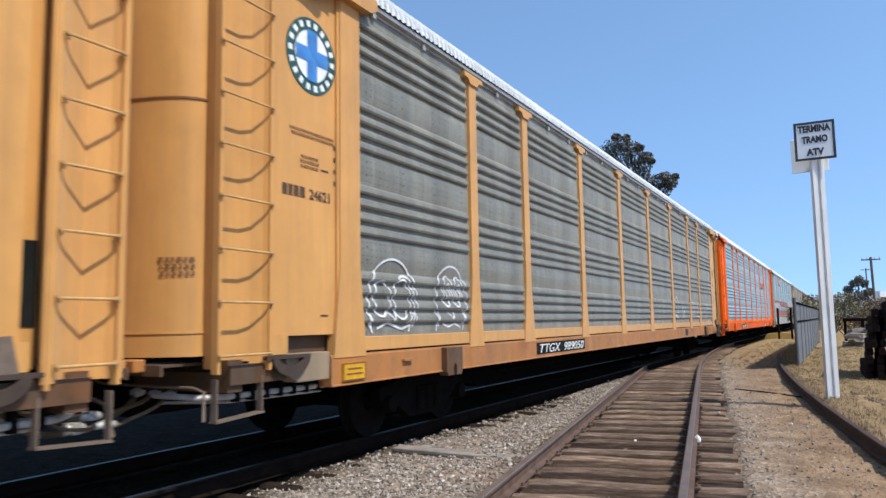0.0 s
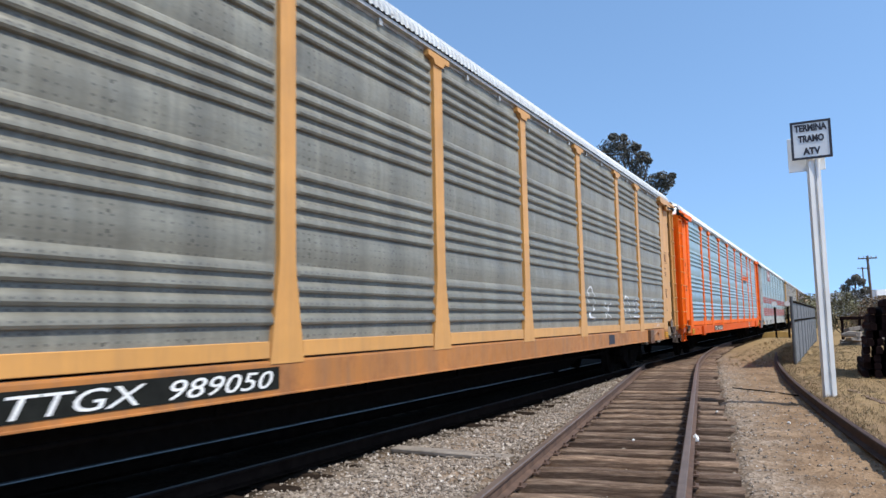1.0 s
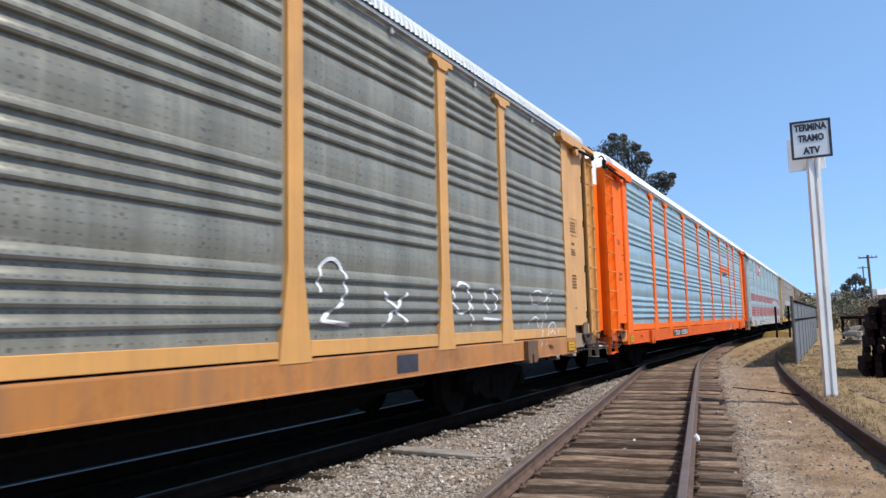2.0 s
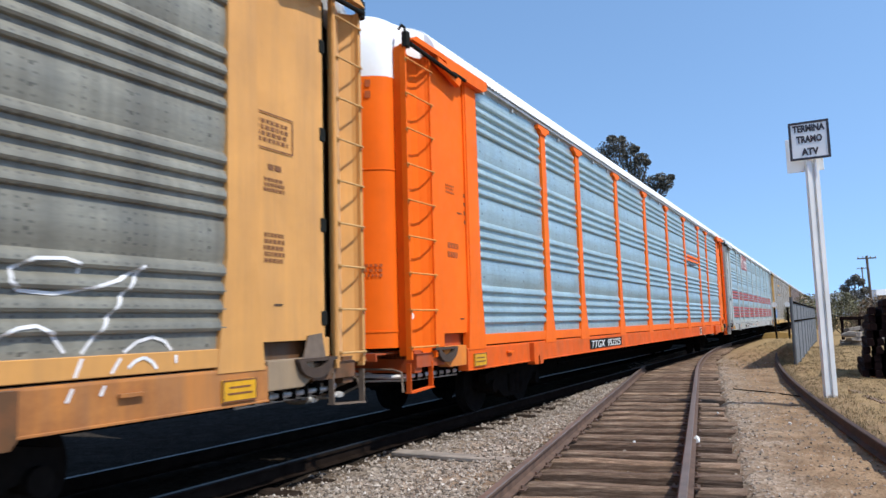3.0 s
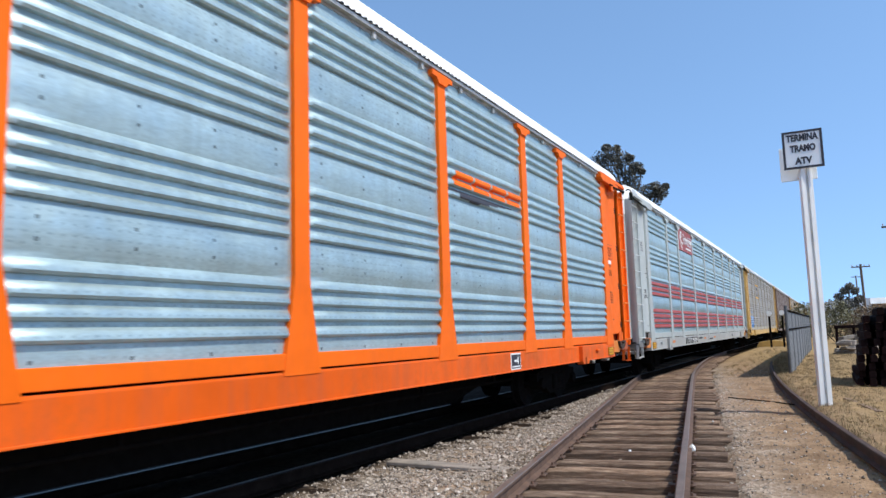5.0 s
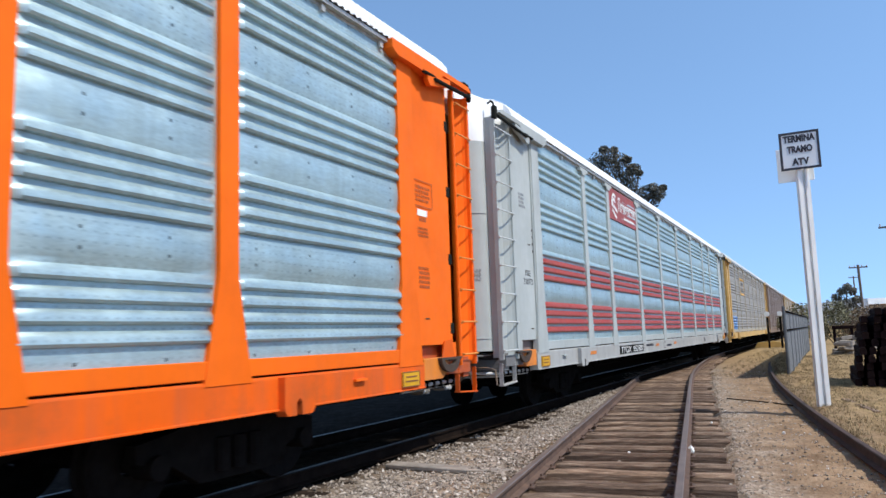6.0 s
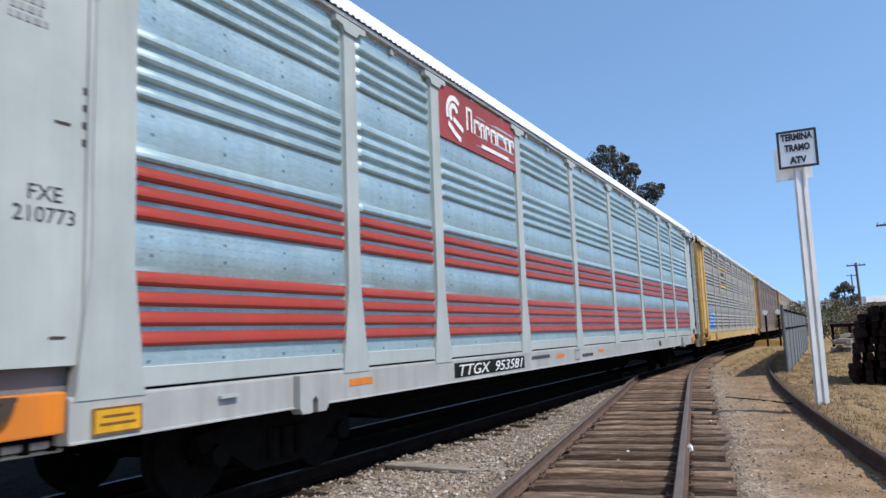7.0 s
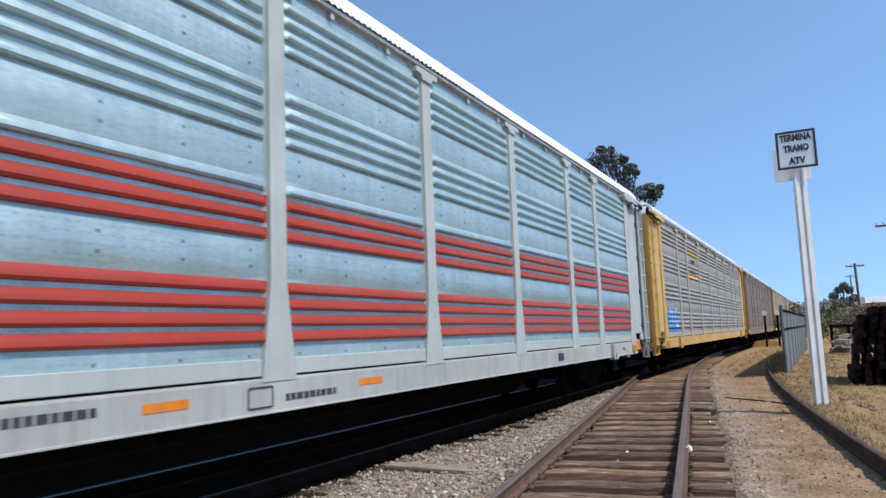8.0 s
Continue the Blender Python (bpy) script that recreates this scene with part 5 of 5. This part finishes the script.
on_side(car_c, "square_mark", bar_mesh(0.035, 0.11), m_letter, 20.93, 0.97, -0.002)
on_side(car_c, "square_mark", bar_mesh(0.11, 0.03), m_letter, 20.84, 0.965, -0.002)
on_side(car_c, "square_mark", bar_mesh(0.28, 0.02), m_letter, 20.86, 0.878, -0.002)
on_side(car_b, "square_sign", bar_mesh(0.46, 0.20), m_ink, 20.58, 0.955, -0.011, "dark square notice")
on_side(car_d, "square_sign", bar_mesh(0.30, 0.14), m_ink, 20.58, 0.955, -0.011, "dark square notice")
for car in (car_b, car_c, car_d):
    for y in (3.3, PITCH - 3.3):
        bm = bmesh.new()
        box(bm, SIDE - 0.02, SIDE + 0.03, y - 0.10 - HALF, y + 0.10 - HALF, 0.975, 1.0)
        part("rope_bracket", bm, m_grey if car is car_d else m_orange if car is car_c else m_yellow_sill, car)

# ---------------------------------------------------------------- things beside the siding
m_post_white = paint("white_post_paint", (0.78, 0.78, 0.76), 0.10, 0.0, 0.4)
m_sign_white = plain("white_sign_enamel", (0.78, 0.80, 0.80), 0.4, 0.0, 0.05, 3)
m_dull = plain("dull_dark_metal", (0.10, 0.105, 0.11), 0.7, 0.2, 0.3, 3)
m_galv = plain("grey_sheet_metal", (0.16, 0.168, 0.175), 0.6, 0.3, 0.25, 3)


def signpost(x, y):
    """A white post of an old rail section with a lettered board in front and a second one behind."""
    thing = tagged(new("railway_sign"), "white railway signboard with black lettering on a white post", "sign")
    thing.location = (x, y, -0.04)
    bm = bmesh.new()
    prism(bm, [(-0.093, -0.075), (-0.025, -0.075), (-0.018, -0.02), (0.018, -0.02), (0.025, -0.075), (0.093, -0.075), (0.093, -0.05), (0.093, 0.05), (-0.093, 0.05), (-0.093, -0.05)], "z", -0.25, 4.12)
    part("post", bm, m_post_white, thing, m=pose(0, 0, 0, 0, 0, 20))
    bm = bmesh.new()
    box(bm, -0.315, 0.315, -0.115, -0.095, 4.105, 4.775)
    soften(bm, 0.008, 2)
    board = part("front_board", bm, m_sign_white, thing)
    bm = bmesh.new()
    for a, b, c, d in ((-0.315, 0.315, 4.105, 4.145), (-0.315, 0.315, 4.735, 4.775), (-0.315, -0.275, 4.145, 4.735), (0.275, 0.315, 4.145, 4.735)):
        box(bm, a, b, -0.121, -0.1155, c, d)
    part("border", bm, m_ink, board, "black border")
    for text, z, wide in (("TERMINA", 4.60, 0.50), ("TRAMO", 4.41, 0.40), ("ATV", 4.19, 0.27)):
        me = lettering(text, 0.16, bold=0.008)
        co = np.array([v.co.y for v in me.vertices])
        me.transform(Matrix.Translation((0, -(co.max() + co.min()) / 2, 0)))
        me.transform(Matrix.Diagonal((1, wide / (co.max() - co.min()), 1, 1)))
        place("lettering", me, m_ink, board, pose(0, -0.119, z, 0, 0, -90))
    bm = bmesh.new()
    box(bm, -0.385, 0.19, 0.055, 0.07, 3.93, 4.53)
    soften(bm, 0.006, 1)
    part("rear_board", bm, m_sign_white, thing, "white board facing the other way")
    bm = bmesh.new()
    box(bm, -0.2, 0.2, -0.095, -0.074, 4.25, 4.29)
    box(bm, -0.2, 0.2, -0.095, -0.074, 4.58, 4.62)
    part("bracket", bm, m_bare, thing)
    return thing


signpost(-0.16, 13.95)


def fence(x0, y0, x1, y1):
    """A dark sheet-metal fence: posts, a rail and one ribbed sheet between each pair of posts."""
    thing = tagged(new("metal_fence"), "dark grey sheet metal fence beside the railway", "fence")
    n = 9
    a, b = Vector((x0, y0, -0.05)), Vector((x1, y1, -0.05))
    d = (b - a) / n
    q = math.atan2(d.y, d.x)
    for k in range(n + 1):
        bm = bmesh.new()
        h = 1.98 if k == 0 else 1.90
        rod(bm, (0, 0, -0.2), (0, 0, h), 0.045, 10)
        part("post", bm, m_dull, thing, m=Matrix.Translation(a + d * k))
    for k in range(n):
        bm = bmesh.new()
        L = d.length
        m = 40
        pts = [(L * i / m, 0.018 * (1 if i % 4 < 2 else -1)) for i in range(m + 1)]
        slab(bm, pts, 0.006, 0.06, 1.83)
        part("sheet", bm, m_galv, thing, m=Matrix.Translation(a + d * k) @ pose(0, 0, 0, 0, 0, math.degrees(q)))
        bm = bmesh.new()
        for z in (1.30, 1.84):
            box(bm, 0, L, -0.05, -0.02, z - 0.025, z + 0.025)
            box(bm, 0, L, 0.02, 0.05, z - 0.025, z + 0.025)
        part("rail", bm, m_under, thing, m=Matrix.Translation(a + d * k) @ pose(0, 0, 0, 0, 0, math.degrees(q)))
    return thing


fence(-1.06, 22.95, -1.0, 46.0)

m_creosote = plain("dark_creosoted_wood", (0.016, 0.009, 0.0085), 0.95, 0.0, 0.5, 6, 0.5, 0.05)
rng = random.Random(21)
beam = tie_mesh(2.6, 31)
beam.transform(Matrix.Translation((0, 0, 0.085)))
for layer in range(10):
    for k in range(17):
        if layer >= 9 and rng.random() < 0.5:
            continue
        x = 0.52 + layer * 0.032 + k * 0.226 + rng.uniform(-0.012, 0.012)
        ob = place("old_sleeper", beam, m_creosote, None, pose(x, 20.2 + rng.uniform(-0.15, 0.15), 0.075 + layer * 0.174, 0, 0, 90 + rng.uniform(-2, 2)))
        tagged(ob, "dark creosoted old railway sleeper in a stack", "railway sleeper", "stack of old sleepers")

m_concrete = plain("pale_concrete", (0.24, 0.205, 0.17), 0.9, 0.0, 0.3, 4, 0.4)
rng = random.Random(4)
for k in range(26):
    bm = bmesh.new()
    L, W, H = rng.uniform(0.3, 0.9), rng.uniform(0.25, 0.5), rng.uniform(0.1, 0.24)
    v = box(bm, -L / 2, L / 2, -W / 2, W / 2, 0, H)
    for p in v:
        p.co += Vector((rng.uniform(-0.05, 0.05), rng.uniform(-0.05, 0.05), rng.uniform(-0.03, 0.03)))
    soften(bm, 0.015, 1)
    z = -0.06 + (k // 7) * 0.22
    ob = part("concrete_block", bm, m_concrete, None, m=pose(rng.uniform(0.3, 1.5) + 0.1 * (k // 7), 39.0 + rng.uniform(-0.8, 0.8), z, rng.uniform(-5, 5), rng.uniform(-6, 6), rng.uniform(-40, 40)))
    tagged(ob, "pale broken concrete block in a rubble heap", "concrete block", "rubble heap")

bm = bmesh.new()
box(bm, -0.78, 0.78, -0.11, 0.11, -0.03, 0.02)
soften(bm, 0.01, 1)
tagged(part("plank", bm, m_concrete, None, m=pose(-3.95, 7.50, -0.085, 0, 0, -3)), "pale flat plank lying on the gravel between tracks", "plank")
# thin dark tube along a line across the path
bm = bmesh.new()
pipe(bm, [(-2.0, 16.6, -0.10), (-1.6, 16.1, -0.085), (-1.15, 15.75, -0.09), (-0.62, 15.1, -0.09)], 0.012)
tagged(part("dark_path_line", bm, m_under, None), "thin dark line across the earth path", "cable")
bm = bmesh.new()
box(bm, -1.1, 1.1, -0.05, 0.05, 0, 0.07)
tagged(part("timber", bm, m_tie, None, m=pose(0.38, 14.4, -0.05, 0, 0, -79)), "weathered thin timber lying in the dry grass", "timber")
for x, y, s in ((-1.62, 9.6, 0.05), (-0.66, 11.4, 0.028), (-2.3, 9.2, 0.022), (-1.75, 12.4, 0.02)):
    bm = bmesh.new()
    bmesh.ops.create_icosphere(bm, subdivisions=1, radius=s)
    for v in bm.verts:
        v.co *= 0.8 + 0.4 * rng.random()
    tagged(part("white_stone", bm, m_white, None, m=pose(x, y, -0.10)), "small bright white stone on the ground", "stone", "white stones")

# round white boards on short posts at the crossing, and a low yellow barrier
for x, y in ((-3.60, 55.0), (-2.79, 55.0)):
    post = tagged(new("crossing_sign"), "round white board on a dark short post", "sign", "crossing signs")
    post.location = (x, y, -0.12)
    bm = bmesh.new()
    rod(bm, (0, 0, -0.2), (0, 0, 2.1), 0.07, 10)
    part("post", bm, m_under, post)
    bm = bmesh.new()
    rod(bm, (0, -0.07, 2.32), (0, -0.11, 2.32), 0.17, 20)
    part("board", bm, m_letter, post)
bm = bmesh.new()
prism(bm, [(-1.0, 0.0), (1.0, 0.0), (0.9, 0.34), (0.2, 0.46), (-0.8, 0.36)], "y", -0.3, 0.3)
soften(bm, 0.03, 2)
tagged(part("barrier_block", bm, m_tan, None, m=pose(-4.0 + 0.35, 56.5, -0.13)), "low yellow barrier block beside the track", "barrier")


# ---------------------------------------------------------------- plants
def leaf_material(name, c):
    n = Nodes(name)
    isl = n.tree.nodes.new("ShaderNodeNewGeometry").outputs["Random Per Island"]
    col = n.ramp(isl, [(0.0, vary(c, 0.5)), (0.5, c), (1.0, vary(c, 1.6))])
    return n.done(col, 0.7, 0.0, 0.2)


m_leaf = leaf_material("dark_green_foliage", (0.105, 0.100, 0.080))
m_shrub = leaf_material("dull_olive_foliage", (0.15, 0.14, 0.08))
m_bark = plain("grey_brown_bark", (0.11, 0.085, 0.065), 0.9, 0.0, 0.3, 6, 0.5)
m_dry = leaf_material("dry_brown_foliage", (0.17, 0.12, 0.075))
m_straw = leaf_material("dry_straw", (0.25, 0.185, 0.10))


def crown_mesh(name, clumps, per, leaf, seed):
    """Many small leaves in loose clumps: (x, y, z, radius) each."""
    rng = np.random.default_rng(seed)
    verts, faces = [], []
    for cx, cy, cz, r in clumps:
        d = rng.normal(0, 1, (per, 3))
        d /= np.linalg.norm(d, axis=1)[:, None]
        p = np.array((cx, cy, cz)) + d * (r * rng.uniform(0.25, 1.0, per) ** 0.6)[:, None] * np.array((1, 1, 0.8))
        for q in p:
            a, b = rng.normal(0, 1, (2, 3))
            a /= np.linalg.norm(a)
            b = np.cross(a, b)
            b /= np.linalg.norm(b)
            s = leaf * rng.uniform(0.6, 1.4)
            k = len(verts)
            verts += [tuple(q - a * s), tuple(q + b * s * 0.45), tuple(q + a * s), tuple(q - b * s * 0.45)]
            faces.append((k, k + 1, k + 2, k + 3))
    me = bpy.data.meshes.new(name)
    me.from_pydata(verts, [], faces)
    me.materials.append(None)
    return me


def tree(x, y, height, clumps, per, leaf, mat, label, seed, trunk=0.3):
    thing = tagged(new("tree"), label, "tree")
    thing.location = (x, y, -0.15)
    bm = bmesh.new()
    rng = random.Random(seed)
    pts = [(0, 0, 0), (0.05, 0, height * 0.3), (-0.1, 0.1, height * 0.55), (0.1, 0, height * 0.8)]
    for k, (a, b) in enumerate(zip(pts, pts[1:])):
        rod(bm, a, b, trunk * (1 - 0.28 * k), 10)
    for cx, cy, cz, r in clumps:
        t = min(0.95, max(0.35, cz / height - 0.22))
        rod(bm, (0, 0, height * t * 0.9), (cx, cy, cz), trunk * 0.16, 6)
    part("trunk", bm, m_bark, thing)
    place("crown", crown_mesh("crown", clumps, per, leaf, seed), mat, thing)
    return thing


big = [(-3.2, 0, 17.8, 1.0), (-2.3, 0.4, 18.5, 1.1), (-1.3, -0.3, 18.6, 1.0), (-0.7, 0.5, 18.2, 1.0), (-2.9, 0.2, 16.9, 1.1), (-1.6, 0, 17.4, 1.3), (-0.2, 0, 17.2, 1.0), (0.5, 0.2, 16.3, 0.95),
       (0.9, 0, 17.1, 0.6), (-0.5, 0.3, 16.0, 1.2), (0.4, 0, 15.2, 0.9), (-2.2, 0, 15.8, 1.3), (-0.6, 0.5, 14.6, 1.3), (1.9, 0, 14.6, 0.8), (2.6, -0.2, 14.9, 0.6), (3.1, 0, 14.3, 0.6), (2.3, 0.4, 13.8, 0.8),
       (3.5, 0.2, 14.9, 0.35), (-3.2, 0.3, 14.8, 1.3), (-1.6, -0.3, 13.6, 1.5), (0.6, 0.2, 12.6, 1.4), (-4.0, 0.1, 17.9, 0.5), (-1.9, 0, 19.4, 0.45), (-0.9, 0, 19.2, 0.4), (0.3, 0, 18.1, 0.45), (1.4, 0, 16.6, 0.35)]
tree(-16.2, 70.0, 19.5, [(x, y, z, q * 1.12) for x, y, z, q in big], 430, 0.12, m_leaf, "tall dark tree with an uneven crown behind the train", 3, 0.4)
far = [(-1.7, 0, 5.0, 0.9), (-0.7, 0, 5.7, 0.9), (0.3, 0, 6.3, 0.8), (1.0, 0, 5.7, 0.9), (1.8, 0, 4.6, 0.9), (0, 0, 4.2, 1.5), (-1.2, 0.5, 3.6, 1.3), (1.2, 0.4, 3.5, 1.4)]
far = [(0.68 * x, y, z, 0.75 * q) for x, y, z, q in far]
tree(2.6, 110.0, 7.0, far, 260, 0.16, m_leaf, "small spreading dark tree far off", 5, 0.2)


def shrub(x, y, clumps, per, leaf, seed, mat=None, label="dull olive shrub beside the yard"):
    thing = tagged(new("shrub"), label, "shrub", "shrubs beyond the sign")
    thing.location = (x, y, -0.1)
    bm = bmesh.new()
    for cx, cy, cz, r in clumps:
        rod(bm, (0, 0, -0.1), (cx, cy, cz), 0.035, 6)
    part("stem", bm, m_bark, thing)
    place("crown", crown_mesh("crown", clumps, per, leaf, seed), mat or m_shrub, thing)


shrub(0.5, 62.0, [(-0.6, 0, 1.6, 1.0), (0.5, 0, 1.8, 1.1), (0, 0.2, 2.6, 0.9), (0.9, 0, 0.9, 0.9), (-0.9, 0, 0.9, 0.9)], 420, 0.10, 7)
shrub(2.3, 60.0, [(-0.6, 0, 1.0, 0.9), (0.0, 0, 1.9, 0.9), (0.7, 0, 2.1, 0.9), (1.3, 0, 1.1, 0.9)], 420, 0.10, 8, m_dry, "dry brown bush beside the yard")
shrub(4.4, 62.0, [(-0.9, 0, 1.3, 1.0), (0.2, 0, 1.6, 1.0), (1.2, 0, 1.2, 1.0), (2.4, 0, 1.5, 1.1)], 420, 0.10, 12, m_dry, "dry brown bush beside the yard")
shrub(-2.4, 78.0, [(-1.0, 0, 1.8, 1.3), (0.2, 0, 2.6, 1.4), (1.2, 0, 1.8, 1.4), (0.2, 0, 1.0, 1.3)], 420, 0.14, 9)
shrub(0.4, 95.0, [(-2.0, 0, 1.8, 1.6), (0.2, 0, 2.4, 1.6), (2.2, 0, 2.0, 1.6), (4.2, 0, 1.8, 1.6), (6.4, 0, 2.0, 1.6)], 380, 0.16, 10)


def tufts(name, count, where, h, seed, label):
    """Dry grass: bent blades in tufts, one joined mesh."""
    rng = np.random.default_rng(seed)
    u, v = rng.uniform(0, 1, (2, count))
    x, y = where(u, v)
    z = ground_z(x, y)
    verts, faces = [], []
    for i in range(count):
        for _ in range(7):
            a, l = rng.uniform(0, 2 * math.pi), h * rng.uniform(0.4, 1.2)
            ox, oy = rng.normal(0, 0.035, 2)
            dx, dy = math.cos(a), math.sin(a)
            w = 0.0032
            bx, by = x[i] + ox, y[i] + oy
            k = len(verts)
            verts += [(bx - dy * w, by + dx * w, z[i] - 0.01), (bx + dy * w, by - dx * w, z[i] - 0.01),
                      (bx + dx * l * 0.25 + dy * w * 0.7, by + dy * l * 0.25 - dx * w * 0.7, z[i] + l * 0.6), (bx + dx * l * 0.25 - dy * w * 0.7, by + dy * l * 0.25 + dx * w * 0.7, z[i] + l * 0.6),
                      (bx + dx * l * 0.7, by + dy * l * 0.7, z[i] + l * 0.85)]
            faces += [(k, k + 1, k + 2, k + 3), (k + 3, k + 2, k + 4)]
    me = bpy.data.meshes.new(name)
    me.from_pydata(verts, [], faces)
    me.materials.append(m_straw)
    return tagged(new(name, me), label, "grass", kind="stuff")


def by_edging(u, v):
    y = 8.0 + 30 * v
    return 2.087 - 0.2216 * y + 0.002843 * y * y + 0.12 + 3.6 * u ** 1.5, y


def far_verge(u, v):
    y = 24 + 40 * v
    return -3.6 + 0.03 * (y - 24) * 0 + 2.4 * u, y


tufts("dry_grass", 6500, by_edging, 0.06, 41, "straw-coloured dry grass behind the edging rail")
tufts("verge_grass", 1300, far_verge, 0.10, 42, "straw-coloured dry grass along the far verge")

# ---------------------------------------------------------------- far things
m_plaster = plain("tan_plaster", (0.36, 0.25, 0.17), 0.85, 0.0, 0.2, 2)
rack = tagged(new("timber_rack"), "low dark timber rack behind the rubble", "rack")
rack.location = (0.3, 41.0, -0.1)
bm = bmesh.new()
box(bm, -0.1, 1.6, -0.12, 0.12, 1.22, 1.38)
soften(bm, 0.02, 1)
part("beam", bm, m_creosote, rack)
for x in (0.0, 0.75, 1.5):
    bm = bmesh.new()
    rod(bm, (x, 0, -0.1), (x, 0, 1.22), 0.07, 8)
    part("leg", bm, m_creosote, rack)
shed = tagged(new("white_roofed_shed"), "low shed with a white roof", "shed")
shed.location = (4.35, 71.0, -0.15)
bm = bmesh.new()
box(bm, -1.0, 1.0, -1.5, 1.5, 0, 3.0)
part("wall", bm, m_plaster, shed)
bm = bmesh.new()
prism(bm, [(-1.8, 3.01), (1.8, 3.01), (1.6, 3.2), (-1.6, 3.5)], "x", -1.2, 1.2)
part("roof", bm, m_white, shed)


def utility_pole(x, y, top, label):
    thing = tagged(new("utility_pole"), label, "utility pole", "utility poles")
    thing.location = (x, y, -0.15)
    bm = bmesh.new()
    rod(bm, (0.12, 0, -0.3), (0, 0, top), 0.13, 10)
    part("pole", bm, m_bark, thing)
    bm = bmesh.new()
    box(bm, -0.9, 0.9, -0.06, 0.06, top - 0.35, top - 0.22)
    part("crossarm", bm, m_bark, thing)
    for k in (-0.8, -0.35, 0.35, 0.8):
        bm = bmesh.new()
        rod(bm, (k, 0, top - 0.22), (k, 0, top - 0.05), 0.05, 8)
        part("insulator", bm, m_bare, thing)


utility_pole(3.5, 90.0, 7.75, "dark wooden utility pole with a crossarm")
utility_pole(4.75, 60.0, 8.5, "dark wooden utility pole at the yard's side")
utility_pole(5.6, 170.0, 11.0, "dark wooden utility pole far off")

# the haze of distance is mixed into the hills' blue-grey base colour
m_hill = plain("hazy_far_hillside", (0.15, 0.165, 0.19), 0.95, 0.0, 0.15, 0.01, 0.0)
n = 160
verts, faces = [], []
for k in range(n + 1):
    a = radians(-75 + 150 * k / n)
    r = 900 + 60 * math.sin(a * 5)
    h = 22 + 3 * math.sin(a * 9 + 1) + 2 * math.sin(a * 23) + 1.5 * math.sin(a * 61)
    for rr, z in ((r - 120, -2), (r, h), (r + 160, -2)):
        verts.append((rr * math.sin(a), rr * math.cos(a), z))
for k in range(n):
    for j in (0, 1):
        p = k * 3 + j
        faces.append((p, p + 3, p + 4, p + 1))
me = bpy.data.meshes.new("distant_hills")
me.from_pydata(verts, [], faces)
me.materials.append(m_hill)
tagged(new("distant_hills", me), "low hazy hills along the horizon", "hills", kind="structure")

# ---------------------------------------------------------------- motion
FIRST_GAP = 3.745       # where the coupling ahead of the second car stands at the start


ROLLED = {0.0: 0.0, 0.5: 4.325, 1.0: 8.638, 1.5: 12.955, 3.0: 25.62, 3.5: 29.81, 4.0: 34.07, 5.5: 47.09, 6.0: 51.38, 6.5: 55.60, 7.0: 59.82, 7.5: 64.14, 8.0: 68.72}   # metres by second


def travelled(t):
    return float(np.interp(t, list(ROLLED), list(ROLLED.values())))


def motions():
    for car, index in cars:
        walk(car, [(t, pose(TRAIN_X, FIRST_GAP + PITCH * index + HALF - travelled(t), 0)) for t in ROLLED])
    for w, dy in wheelsets:
        walk(w, [(k / 15, pose(0, dy, 0.45 + RAIL - 0.03, math.degrees(travelled(k / 15) / 0.42) % 360)) for k in range(121)])


motions()
